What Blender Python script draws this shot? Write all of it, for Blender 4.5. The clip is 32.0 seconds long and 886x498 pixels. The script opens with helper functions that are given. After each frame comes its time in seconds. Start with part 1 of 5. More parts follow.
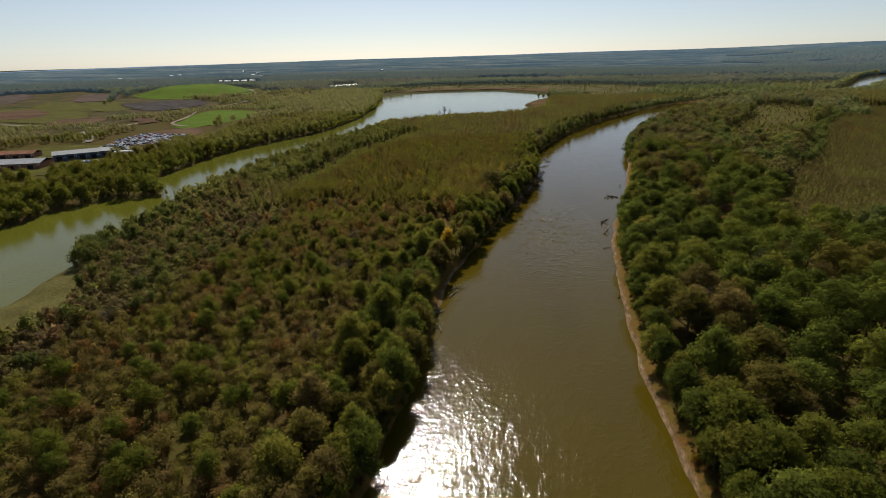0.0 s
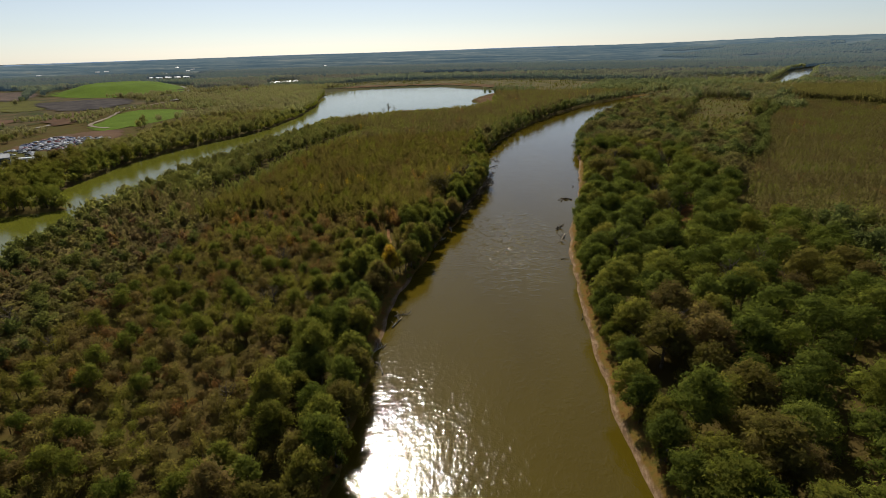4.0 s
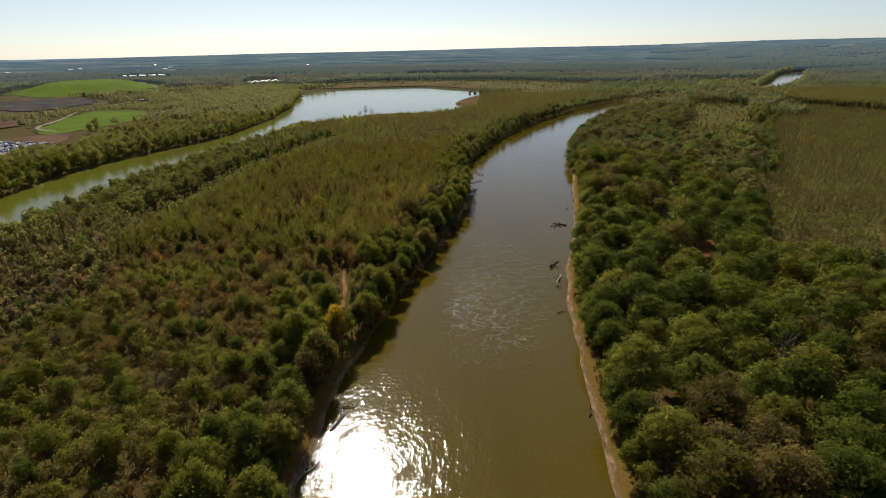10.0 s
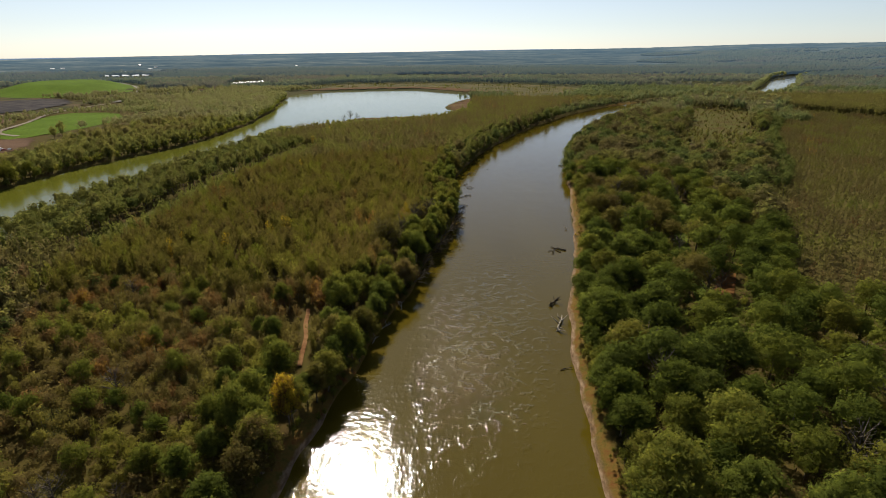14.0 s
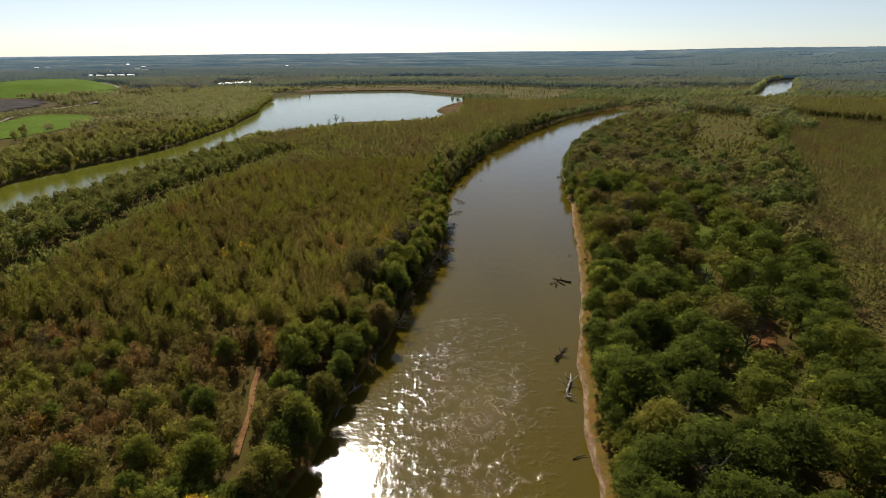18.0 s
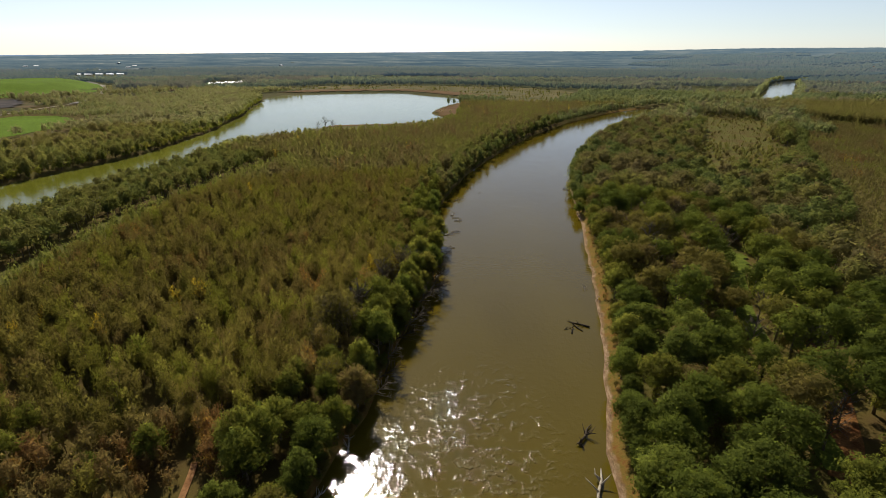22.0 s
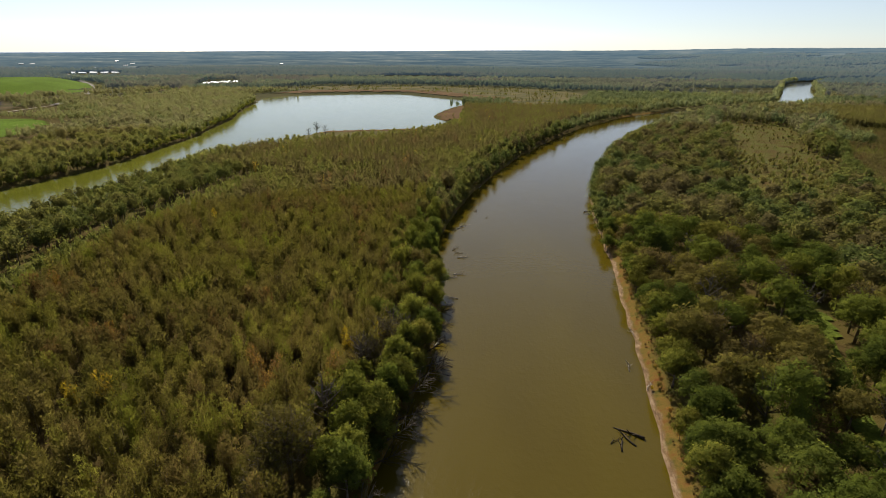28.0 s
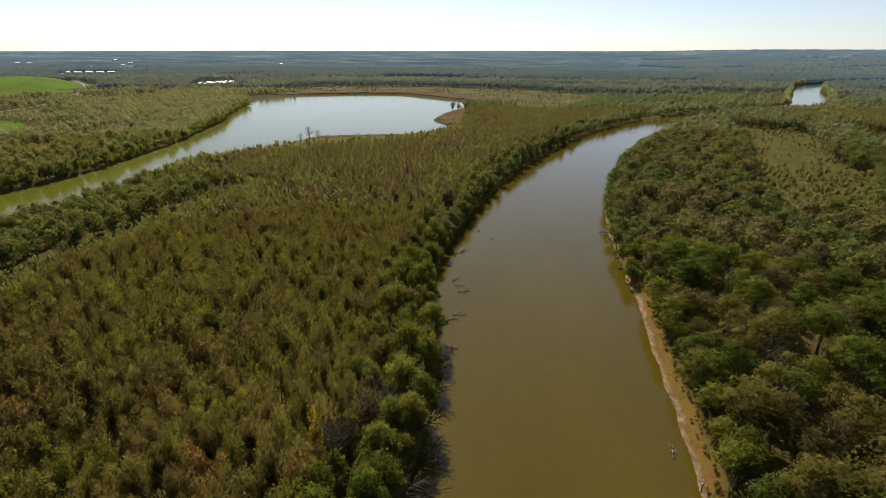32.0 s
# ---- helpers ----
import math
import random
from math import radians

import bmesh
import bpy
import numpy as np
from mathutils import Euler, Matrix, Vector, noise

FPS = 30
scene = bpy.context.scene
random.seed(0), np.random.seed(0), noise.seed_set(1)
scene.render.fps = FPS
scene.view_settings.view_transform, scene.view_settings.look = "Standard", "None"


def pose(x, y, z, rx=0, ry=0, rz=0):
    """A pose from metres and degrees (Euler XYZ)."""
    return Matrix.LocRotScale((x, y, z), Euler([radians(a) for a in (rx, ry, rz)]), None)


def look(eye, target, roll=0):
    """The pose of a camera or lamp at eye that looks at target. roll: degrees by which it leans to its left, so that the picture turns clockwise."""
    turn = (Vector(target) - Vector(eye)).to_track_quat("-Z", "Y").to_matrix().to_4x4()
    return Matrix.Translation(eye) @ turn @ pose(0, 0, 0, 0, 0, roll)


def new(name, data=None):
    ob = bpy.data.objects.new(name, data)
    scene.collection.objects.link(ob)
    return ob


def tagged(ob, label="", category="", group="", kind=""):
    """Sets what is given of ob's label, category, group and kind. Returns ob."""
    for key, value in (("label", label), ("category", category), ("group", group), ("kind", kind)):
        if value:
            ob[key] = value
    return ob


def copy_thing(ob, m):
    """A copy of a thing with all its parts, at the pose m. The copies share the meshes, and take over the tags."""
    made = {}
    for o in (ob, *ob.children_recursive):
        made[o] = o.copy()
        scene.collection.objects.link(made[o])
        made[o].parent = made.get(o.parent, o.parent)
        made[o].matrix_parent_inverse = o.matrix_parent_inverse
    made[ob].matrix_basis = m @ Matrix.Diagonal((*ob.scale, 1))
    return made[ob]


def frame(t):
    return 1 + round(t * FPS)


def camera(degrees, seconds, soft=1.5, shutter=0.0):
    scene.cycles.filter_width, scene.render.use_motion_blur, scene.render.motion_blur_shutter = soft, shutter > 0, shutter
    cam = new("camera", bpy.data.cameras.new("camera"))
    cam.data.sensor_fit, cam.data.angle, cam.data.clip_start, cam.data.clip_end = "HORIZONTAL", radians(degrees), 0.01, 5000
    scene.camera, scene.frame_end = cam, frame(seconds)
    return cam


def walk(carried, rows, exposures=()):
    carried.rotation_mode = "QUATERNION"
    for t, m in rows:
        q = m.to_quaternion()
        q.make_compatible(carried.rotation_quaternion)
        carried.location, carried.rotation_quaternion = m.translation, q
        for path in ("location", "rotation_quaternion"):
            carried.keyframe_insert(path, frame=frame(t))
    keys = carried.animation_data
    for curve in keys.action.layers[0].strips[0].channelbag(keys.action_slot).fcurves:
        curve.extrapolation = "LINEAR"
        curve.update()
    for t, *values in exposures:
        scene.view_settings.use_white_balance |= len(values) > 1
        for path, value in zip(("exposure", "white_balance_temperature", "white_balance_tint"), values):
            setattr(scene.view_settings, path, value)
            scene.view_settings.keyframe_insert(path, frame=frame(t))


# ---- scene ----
cam = camera(79.7, 32.0, soft=0.85)
PATH = [
    (0, (0.479, 4.713, 80.868), (0.088, 6.551, 80.184), -1.3),
    (0.5, (0.296, 7.364, 80.822), (-0.11, 9.198, 80.134), -1.3),
    (1, (0.125, 10.105, 80.758), (-0.287, 11.937, 80.068), -1.3),
    (1.5, (-0.065, 12.985, 80.666), (-0.415, 14.828, 79.972), -1.3),
    (2, (-0.296, 16.029, 80.543), (-0.647, 17.871, 79.847), -1.4),
    (2.5, (-0.491, 19.243, 80.414), (-0.77, 21.097, 79.716), -1.4),
    (3, (-0.621, 22.7, 80.297), (-0.883, 24.555, 79.597), -1.4),
    (3.5, (-0.735, 26.409, 80.207), (-0.957, 28.268, 79.505), -1.4),
    (5.5, (-0.959, 42.143, 79.759), (-1.159, 44.005, 79.055), -1.3),
    (6, (-0.862, 46.152, 79.715), (-1.045, 48.015, 79.011), -1.2),
    (7, (-0.432, 54.234, 79.675), (-0.611, 56.097, 78.97), -1.2),
    (8, (-0.021, 62.219, 79.618), (-0.193, 64.083, 78.913), -1.0),
    (9, (0.332, 70.109, 79.606), (0.165, 71.973, 78.901), -0.9),
    (10, (0.626, 78.08, 79.674), (0.464, 79.945, 78.97), -0.8),
    (11, (0.967, 86.203, 79.731), (0.812, 88.069, 79.028), -0.7),
    (12, (1.193, 94.209, 79.717), (1.046, 96.076, 79.015), -0.6),
    (13, (1.296, 102.027, 79.752), (1.157, 103.895, 79.052), -0.5),
    (14, (1.12, 109.845, 79.764), (0.991, 111.714, 79.065), -0.4),
    (14.5, (1.153, 113.881, 79.738), (1.026, 115.751, 79.039), -0.3),
    (16.5, (1.566, 130.507, 79.436), (1.453, 132.378, 78.738), -0.2),
    (17, (1.696, 134.63, 79.372), (1.587, 136.502, 78.675), -0.1),
    (18, (1.657, 142.996, 79.272), (1.554, 144.869, 78.577), -0.0),
    (19, (1.413, 151.423, 79.171), (1.315, 153.296, 78.477), 0.0),
    (20, (1.124, 159.898, 79.114), (1.031, 161.771, 78.419), 0.1),
    (21, (0.854, 168.436, 79.119), (0.765, 170.309, 78.423), 0.1),
    (22, (0.573, 176.974, 79.194), (0.484, 178.847, 78.498), 0.2),
    (23, (0.249, 185.308, 79.322), (0.161, 187.18, 78.625), 0.2),
    (24, (-0.256, 193.603, 79.55), (-0.346, 195.476, 78.852), 0.2),
    (25, (-0.887, 201.833, 79.804), (-0.975, 203.706, 79.106), 0.3),
    (25.5, (-1.122, 205.933, 79.891), (-1.209, 207.805, 79.193), 0.3),
    (27.5, (-1.21, 221.751, 80.295), (-1.304, 223.622, 79.595), 0.3),
    (28, (-1.267, 225.698, 80.352), (-1.364, 227.569, 79.652), 0.4),
    (29, (-1.486, 233.585, 80.488), (-1.586, 235.456, 79.788), 0.5),
    (30, (-1.806, 241.636, 80.64), (-1.906, 243.507, 79.94), 0.6),
    (31, (-2.031, 249.64, 80.758), (-2.131, 251.511, 80.058), 0.6),
    (32, (-2.137, 257.509, 80.878), (-2.237, 259.38, 80.178), 0.6),
]
walk(cam, [(t, look(eye, target, roll)) for t, eye, target, roll in PATH],
     exposures=[(0, 0.17), (4, 0.26), (8, 0.35), (20, 0.54), (32, 0.64)])

# ---- world, sun ----
SUN_HEIGHT, SUN_TURN = radians(42.9), radians(-16.2)
world = bpy.data.worlds.new("sky")
scene.world = world
world.use_nodes = True
wn = world.node_tree.nodes
sky = wn.new("ShaderNodeTexSky")
sky.sky_type, sky.sun_disc = "NISHITA", False
sky.sun_elevation, sky.sun_rotation = SUN_HEIGHT, SUN_TURN
sky.air_density, sky.dust_density, sky.ozone_density = 0.7, 0.3, 1.2
wn["Background"].inputs["Strength"].default_value = 0.072
pale = wn.new("ShaderNodeHueSaturation")      # thin haze takes the colour out of the low sky
pale.inputs["Saturation"].default_value = 0.7
world.node_tree.links.new(sky.outputs["Color"], pale.inputs["Color"])
world.node_tree.links.new(pale.outputs["Color"], wn["Background"].inputs["Color"])
sun = new("sun", bpy.data.lights.new("sun", "SUN"))
sun.data.energy, sun.data.angle, sun.data.color = 4.15, radians(0.53), (1.0, 0.91, 0.76)
SUN_WAY = Vector((math.sin(SUN_TURN) * math.cos(SUN_HEIGHT), math.cos(SUN_TURN) * math.cos(SUN_HEIGHT), math.sin(SUN_HEIGHT)))
sun.matrix_world = look(SUN_WAY * 500, (0, 0, 0))


# ---- materials ----
def material(name, roughness=0.8, metallic=0.0):
    m = bpy.data.materials.new(name)
    m.use_nodes = True
    n = m.node_tree.nodes
    b = n["Principled BSDF"]
    b.inputs["Roughness"].default_value, b.inputs["Metallic"].default_value = roughness, metallic
    if roughness > 0.7:
        b.inputs["Specular IOR Level"].default_value = 0.02
    return m, n, m.node_tree.links, b


def ramp(n, stops):
    r = n.new("ShaderNodeValToRGB")
    e = r.color_ramp.elements
    while len(e) < len(stops):
        e.new(0.5)
    for el, (at, c) in zip(e, stops):
        el.position, el.color = at, (*c, 1)
    return r


def noise_at(n, l, size, detail=4.0, rough=0.55, squash=None):
    """A noise in world metres; size: metres a blotch."""
    geo, tex = n.new("ShaderNodeNewGeometry"), n.new("ShaderNodeTexNoise")
    tex.inputs["Scale"].default_value, tex.inputs["Detail"].default_value, tex.inputs["Roughness"].default_value = 1.0 / size, detail, rough
    if squash:
        mp = n.new("ShaderNodeMapping")
        mp.inputs["Scale"].default_value = squash
        l.new(geo.outputs["Position"], mp.inputs["Vector"])
        l.new(mp.outputs["Vector"], tex.inputs["Vector"])
    else:
        l.new(geo.outputs["Position"], tex.inputs["Vector"])
    return tex.outputs["Fac"]


def mixed(n, l, fac, a, b, how="MIX"):
    m = n.new("ShaderNodeMix")
    m.data_type, m.blend_type = "RGBA", how
    for key, v in ((0, fac), (6, a), (7, b)):
        if isinstance(v, (int, float)):
            m.inputs[key].default_value = v
        elif isinstance(v, tuple):
            m.inputs[key].default_value = (*v, 1)
        else:
            l.new(v, m.inputs[key])
    return m.outputs[2]


def relief(n, l, b, height, strength, distance):
    bump = n.new("ShaderNodeBump")
    bump.inputs["Strength"].default_value, bump.inputs["Distance"].default_value = strength, distance
    l.new(height, bump.inputs["Height"])
    l.new(bump.outputs["Normal"], b.inputs["Normal"])


def rough_surface(name, dark, light, size, fine, roughness=0.85, bump=0.4, metallic=0.0, lift=0.05):
    """A surface that varies between two colours in blotches and in a fine grain."""
    m, n, l, b = material(name, roughness, metallic)
    r = ramp(n, [(0.35, dark), (0.65, light)])
    l.new(noise_at(n, l, size), r.inputs["Fac"])
    g = ramp(n, [(0.3, (0.72, 0.72, 0.72)), (0.7, (1.25, 1.25, 1.25))])
    grain = noise_at(n, l, fine, 3)
    l.new(grain, g.inputs["Fac"])
    l.new(mixed(n, l, 1.0, r.outputs["Color"], g.outputs["Color"], "MULTIPLY"), b.inputs["Base Color"])
    relief(n, l, b, grain, bump, lift)
    return m


LEAF_TINTS = [(0.0, (0.064, 0.081, 0.016)), (0.22, (0.095, 0.115, 0.021)), (0.42, (0.138, 0.139, 0.024)), (0.58, (0.122, 0.106, 0.027)),
              (0.76, (0.108, 0.084, 0.032)), (0.90, (0.138, 0.074, 0.028)), (1.0, (0.36, 0.27, 0.018))]


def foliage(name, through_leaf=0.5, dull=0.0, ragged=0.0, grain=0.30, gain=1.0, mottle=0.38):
    """Leaves by the mesh's tint; light falls on them by the crown's rounded form (the attribute "out"). dull: how far
    haze is painted into the colours as a blue-grey; ragged: how far small gaps between the leaves break up a spray.
    """
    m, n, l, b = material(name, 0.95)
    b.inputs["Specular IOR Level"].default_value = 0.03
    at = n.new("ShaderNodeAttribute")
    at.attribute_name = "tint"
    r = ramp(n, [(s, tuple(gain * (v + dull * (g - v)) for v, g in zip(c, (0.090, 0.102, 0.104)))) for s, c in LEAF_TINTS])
    l.new(at.outputs["Fac"], r.inputs["Fac"])
    one = n.new("ShaderNodeObjectInfo")
    shade = ramp(n, [(0.0, (0.75, 0.78, 0.7)), (1.0, (1.25, 1.2, 1.25))])
    l.new(one.outputs["Random"], shade.inputs["Fac"])
    blot = ramp(n, [(0.3, (1 - mottle,) * 3), (0.7, (1 + mottle,) * 3)])
    l.new(noise_at(n, l, 1.8, 6, 0.7), blot.inputs["Fac"])
    c = mixed(n, l, 1.0, r.outputs["Color"], shade.outputs["Color"], "MULTIPLY")
    c = mixed(n, l, 1.0, c, blot.outputs["Color"], "MULTIPLY")
    l.new(c, b.inputs["Base Color"])
    tr, mix = n.new("ShaderNodeBsdfTranslucent"), n.new("ShaderNodeMixShader")
    l.new(mixed(n, l, 1.0, c, (1.45, 1.42, 1.0), "MULTIPLY"), tr.inputs["Color"])
    form, turned = n.new("ShaderNodeAttribute"), n.new("ShaderNodeVectorTransform")
    form.attribute_name = "out"
    turned.vector_type, turned.convert_from, turned.convert_to = "NORMAL", "OBJECT", "WORLD"
    l.new(form.outputs["Vector"], turned.inputs["Vector"])
    l.new(turned.outputs["Vector"], b.inputs["Normal"])
    mix.inputs["Fac"].default_value = through_leaf
    l.new(b.outputs["BSDF"], mix.inputs[1])
    l.new(tr.outputs["BSDF"], mix.inputs[2])
    shader = mix.outputs["Shader"]
    if ragged:
        gap, hole, cut = n.new("ShaderNodeMath"), n.new("ShaderNodeBsdfTransparent"), n.new("ShaderNodeMixShader")
        gap.operation = "LESS_THAN"
        l.new(noise_at(n, l, grain, 1), gap.inputs[0])
        gap.inputs[1].default_value = ragged
        l.new(gap.outputs[0], cut.inputs["Fac"])
        l.new(shader, cut.inputs[1])
        l.new(hole.outputs["BSDF"], cut.inputs[2])
        shader = cut.outputs["Shader"]
    l.new(shader, n["Material Output"].inputs["Surface"])
    return m


def muddy_water(name, colour, deep, bump, roughness, wave, calm, riffle=None):
    """Silty water with wind ripples in patches; calm: the stretch (from, to along y) over which the ripples die down; riffle: (x, y, half width, half length) of choppy water."""
    m, n, l, b = material(name, roughness)
    r = ramp(n, [(0.35, colour), (0.65, deep)])
    l.new(noise_at(n, l, 40.0, 3, squash=(1, 0.35, 1)), r.inputs["Fac"])
    l.new(r.outputs["Color"], b.inputs["Base Color"])
    b.inputs["IOR"].default_value, b.inputs["Specular IOR Level"].default_value = 1.333, 0.5
    small, patch_r = noise_at(n, l, wave, 2.5, 0.6), ramp(n, [(0.42, (0.40,) * 3), (0.62, (1.05,) * 3)])
    l.new(noise_at(n, l, 5.5, 5, 0.7, (1, 0.5, 1)), patch_r.inputs["Fac"])
    geo, sep, span = n.new("ShaderNodeNewGeometry"), n.new("ShaderNodeSeparateXYZ"), n.new("ShaderNodeMapRange")
    l.new(geo.outputs["Position"], sep.inputs[0])
    l.new(sep.outputs["Y"], span.inputs["Value"])
    for key, v in (("From Min", calm[0]), ("From Max", calm[1]), ("To Min", 1.0), ("To Max", calm[2])):
        span.inputs[key].default_value = v
    power = span.outputs["Result"]
    if riffle:
        shift, ball_fall, choppy = n.new("ShaderNodeVectorMath"), n.new("ShaderNodeTexGradient"), ramp(n, [(0.50, (0, 0, 0)), (0.60, (1, 1, 1))])
        shift.operation = "MULTIPLY_ADD"
        shift.inputs[1].default_value = (1 / riffle[2], 1 / riffle[3], 0)
        shift.inputs[2].default_value = (-riffle[0] / riffle[2], -riffle[1] / riffle[3], 0)
        l.new(geo.outputs["Position"], shift.inputs[0])
        ball_fall.gradient_type = "SPHERICAL"
        l.new(shift.outputs["Vector"], ball_fall.inputs["Vector"])
        l.new(noise_at(n, l, 3.2, 3), choppy.inputs["Fac"])
        both, more = n.new("ShaderNodeMath"), n.new("ShaderNodeMath")
        both.operation, more.operation = "MULTIPLY", "MULTIPLY_ADD"
        l.new(ball_fall.outputs["Fac"], both.inputs[0])
        l.new(choppy.outputs["Color"], both.inputs[1])
        l.new(both.outputs[0], more.inputs[0])
        more.inputs[1].default_value = 2.4
        l.new(power, more.inputs[2])
        power = more.outputs[0]
    height = small
    for factor in (patch_r.outputs["Color"], power):
        mul = n.new("ShaderNodeMath")
        mul.operation = "MULTIPLY"
        l.new(height, mul.inputs[0])
        l.new(factor, mul.inputs[1])
        height = mul.outputs[0]
    relief(n, l, b, height, 1.0, bump)
    return m


# far hills with their haze put into a blue base colour and a glow
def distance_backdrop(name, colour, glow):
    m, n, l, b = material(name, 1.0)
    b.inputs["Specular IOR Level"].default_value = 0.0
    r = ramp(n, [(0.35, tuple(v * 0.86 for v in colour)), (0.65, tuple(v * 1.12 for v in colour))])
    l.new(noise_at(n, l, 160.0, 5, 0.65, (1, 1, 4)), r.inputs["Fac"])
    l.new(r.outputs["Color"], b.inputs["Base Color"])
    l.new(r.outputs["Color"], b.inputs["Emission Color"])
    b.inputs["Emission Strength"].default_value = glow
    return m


def haze_glow(n, l, b):
    """A blue glow on far surfaces that stands in for lit air, growing with the distance from the river."""
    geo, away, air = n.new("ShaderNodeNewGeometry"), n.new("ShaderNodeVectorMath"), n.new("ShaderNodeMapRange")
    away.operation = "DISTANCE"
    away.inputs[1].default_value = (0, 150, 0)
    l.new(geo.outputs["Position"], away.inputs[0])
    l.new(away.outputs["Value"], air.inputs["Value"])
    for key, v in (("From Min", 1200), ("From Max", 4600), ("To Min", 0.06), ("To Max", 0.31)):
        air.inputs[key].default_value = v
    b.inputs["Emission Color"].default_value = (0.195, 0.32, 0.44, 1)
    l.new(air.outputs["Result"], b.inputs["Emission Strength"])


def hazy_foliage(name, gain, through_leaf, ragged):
    """The woods of the far backdrop, their haze painted on as greyed leaves and a blue glow."""
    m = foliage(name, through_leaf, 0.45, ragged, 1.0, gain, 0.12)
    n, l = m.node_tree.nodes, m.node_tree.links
    haze_glow(n, l, n["Principled BSDF"])
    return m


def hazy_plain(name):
    """Woods, clearings and a few fields so far off that their crowns run together, with haze painted on as a blue glow.
    """
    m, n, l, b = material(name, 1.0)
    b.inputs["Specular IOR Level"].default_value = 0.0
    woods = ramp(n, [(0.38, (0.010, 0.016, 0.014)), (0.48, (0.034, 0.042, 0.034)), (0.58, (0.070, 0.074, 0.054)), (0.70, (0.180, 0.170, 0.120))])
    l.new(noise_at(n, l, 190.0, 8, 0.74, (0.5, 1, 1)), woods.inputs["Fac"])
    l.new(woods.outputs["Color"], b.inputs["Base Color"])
    haze_glow(n, l, b)
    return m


LEAVES = foliage("leaves", ragged=0.48, grain=0.25)
# far and middle woods: some blue-grey haze is mixed into both leaf colours
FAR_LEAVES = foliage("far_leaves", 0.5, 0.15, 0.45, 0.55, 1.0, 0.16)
HAZE_GREY_LEAVES = foliage("haze_grey_leaves", 0.5, 0.36, 0.45, 0.8, 1.4, 0.14)
# these far leaves glow blue to imitate haze
HAZY_LEAVES = hazy_foliage("haze_lit_leaves", 1.35, 0.4, 0.35)
HAZY_BACKDROP_LEAVES = hazy_foliage("hazy_backdrop_leaves", 0.6, 0.1, 0.0)
HAZY_FAR_PLAIN = hazy_plain("hazy_far_plain")
BARK = rough_surface("bark", (0.10, 0.08, 0.055), (0.22, 0.18, 0.14), 0.8, 0.12)
PALE_WOOD = rough_surface("weathered_wood", (0.20, 0.17, 0.13), (0.42, 0.37, 0.30), 0.6, 0.1)
GREY_WOOD = rough_surface("grey_dead_wood", (0.085, 0.07, 0.052), (0.17, 0.145, 0.115), 0.6, 0.1)
DARK_WOOD = rough_surface("wet_wood", (0.035, 0.028, 0.02), (0.09, 0.07, 0.05), 0.6, 0.1)
RIVER = muddy_water("river_water", (0.076, 0.056, 0.005), (0.065, 0.047, 0.004), 0.20, 0.07, 1.6, (95, 240, 0.32), (4, 250, 24, 62))
LAKE = muddy_water("lake_water", (0.108, 0.112, 0.014), (0.092, 0.098, 0.012), 0.05, 0.11, 1.6, (500, 800, 0.9))
GRASS = rough_surface("meadow_grass", (0.066, 0.064, 0.016), (0.096, 0.096, 0.022), 22, 1.2, bump=0.6, lift=0.3)
MEADOW = rough_surface("clearing_meadow", (0.078, 0.052, 0.018), (0.086, 0.092, 0.022), 11, 1.0, bump=0.9, lift=0.5)
LUSH = rough_surface("lush_green_slough", (0.058, 0.078, 0.012), (0.098, 0.122, 0.018), 3, 0.8, bump=0.8, lift=0.4)
LAWN = rough_surface("bright_grass", (0.070, 0.112, 0.008), (0.086, 0.140, 0.012), 40, 2.0, bump=0.5, lift=0.3)
WEEDS = rough_surface("dry_weeds", (0.080, 0.070, 0.024), (0.115, 0.105, 0.036), 9, 0.9, bump=0.8, lift=0.4)
MARSH = rough_surface("marsh_meadow", (0.052, 0.056, 0.018), (0.125, 0.100, 0.044), 34, 3.0, bump=0.8, lift=0.4)
REEDS = rough_surface("brown_reeds", (0.085, 0.046, 0.020), (0.120, 0.074, 0.032), 25, 2.0, bump=0.8, lift=0.5)
DIRT = rough_surface("bare_dirt", (0.070, 0.042, 0.026), (0.13, 0.080, 0.050), 55, 1.5, bump=0.5, lift=0.2)
BRUSH = rough_surface("brushy_ground", (0.075, 0.055, 0.018), (0.095, 0.086, 0.022), 16, 1.5, bump=0.8, lift=0.4)
FIELD = rough_surface("rough_pasture", (0.036, 0.046, 0.012), (0.100, 0.070, 0.036), 48, 2.0, bump=0.6, lift=0.3)
QUARRY = rough_surface("grey_brown_quarry", (0.060, 0.050, 0.042), (0.125, 0.088, 0.070), 45, 3.0, bump=0.6, lift=0.4)
SOIL = rough_surface("dark_soil", (0.035, 0.032, 0.034), (0.07, 0.06, 0.055), 20, 2.0, bump=0.6, lift=0.3)
SAND = rough_surface("orange_sand", (0.16, 0.080, 0.036), (0.25, 0.140, 0.066), 5, 0.5)
RUST = rough_surface("rust_weeds", (0.105, 0.046, 0.018), (0.175, 0.086, 0.030), 3, 0.5, bump=0.8, lift=0.3)
GRAVEL = rough_surface("pale_gravel", (0.20, 0.17, 0.13), (0.28, 0.24, 0.19), 8, 0.6)
ROAD = rough_surface("pale_concrete_road", (0.20, 0.185, 0.16), (0.28, 0.26, 0.23), 15, 1.0)
WHITE = rough_surface("white_metal_sheet", (0.72, 0.73, 0.74), (0.84, 0.84, 0.84), 6, 0.8, 0.4, 0.1)
GREY_METAL = rough_surface("grey_metal_sheet", (0.20, 0.22, 0.24), (0.28, 0.30, 0.33), 6, 0.8, 0.65, 0.1)
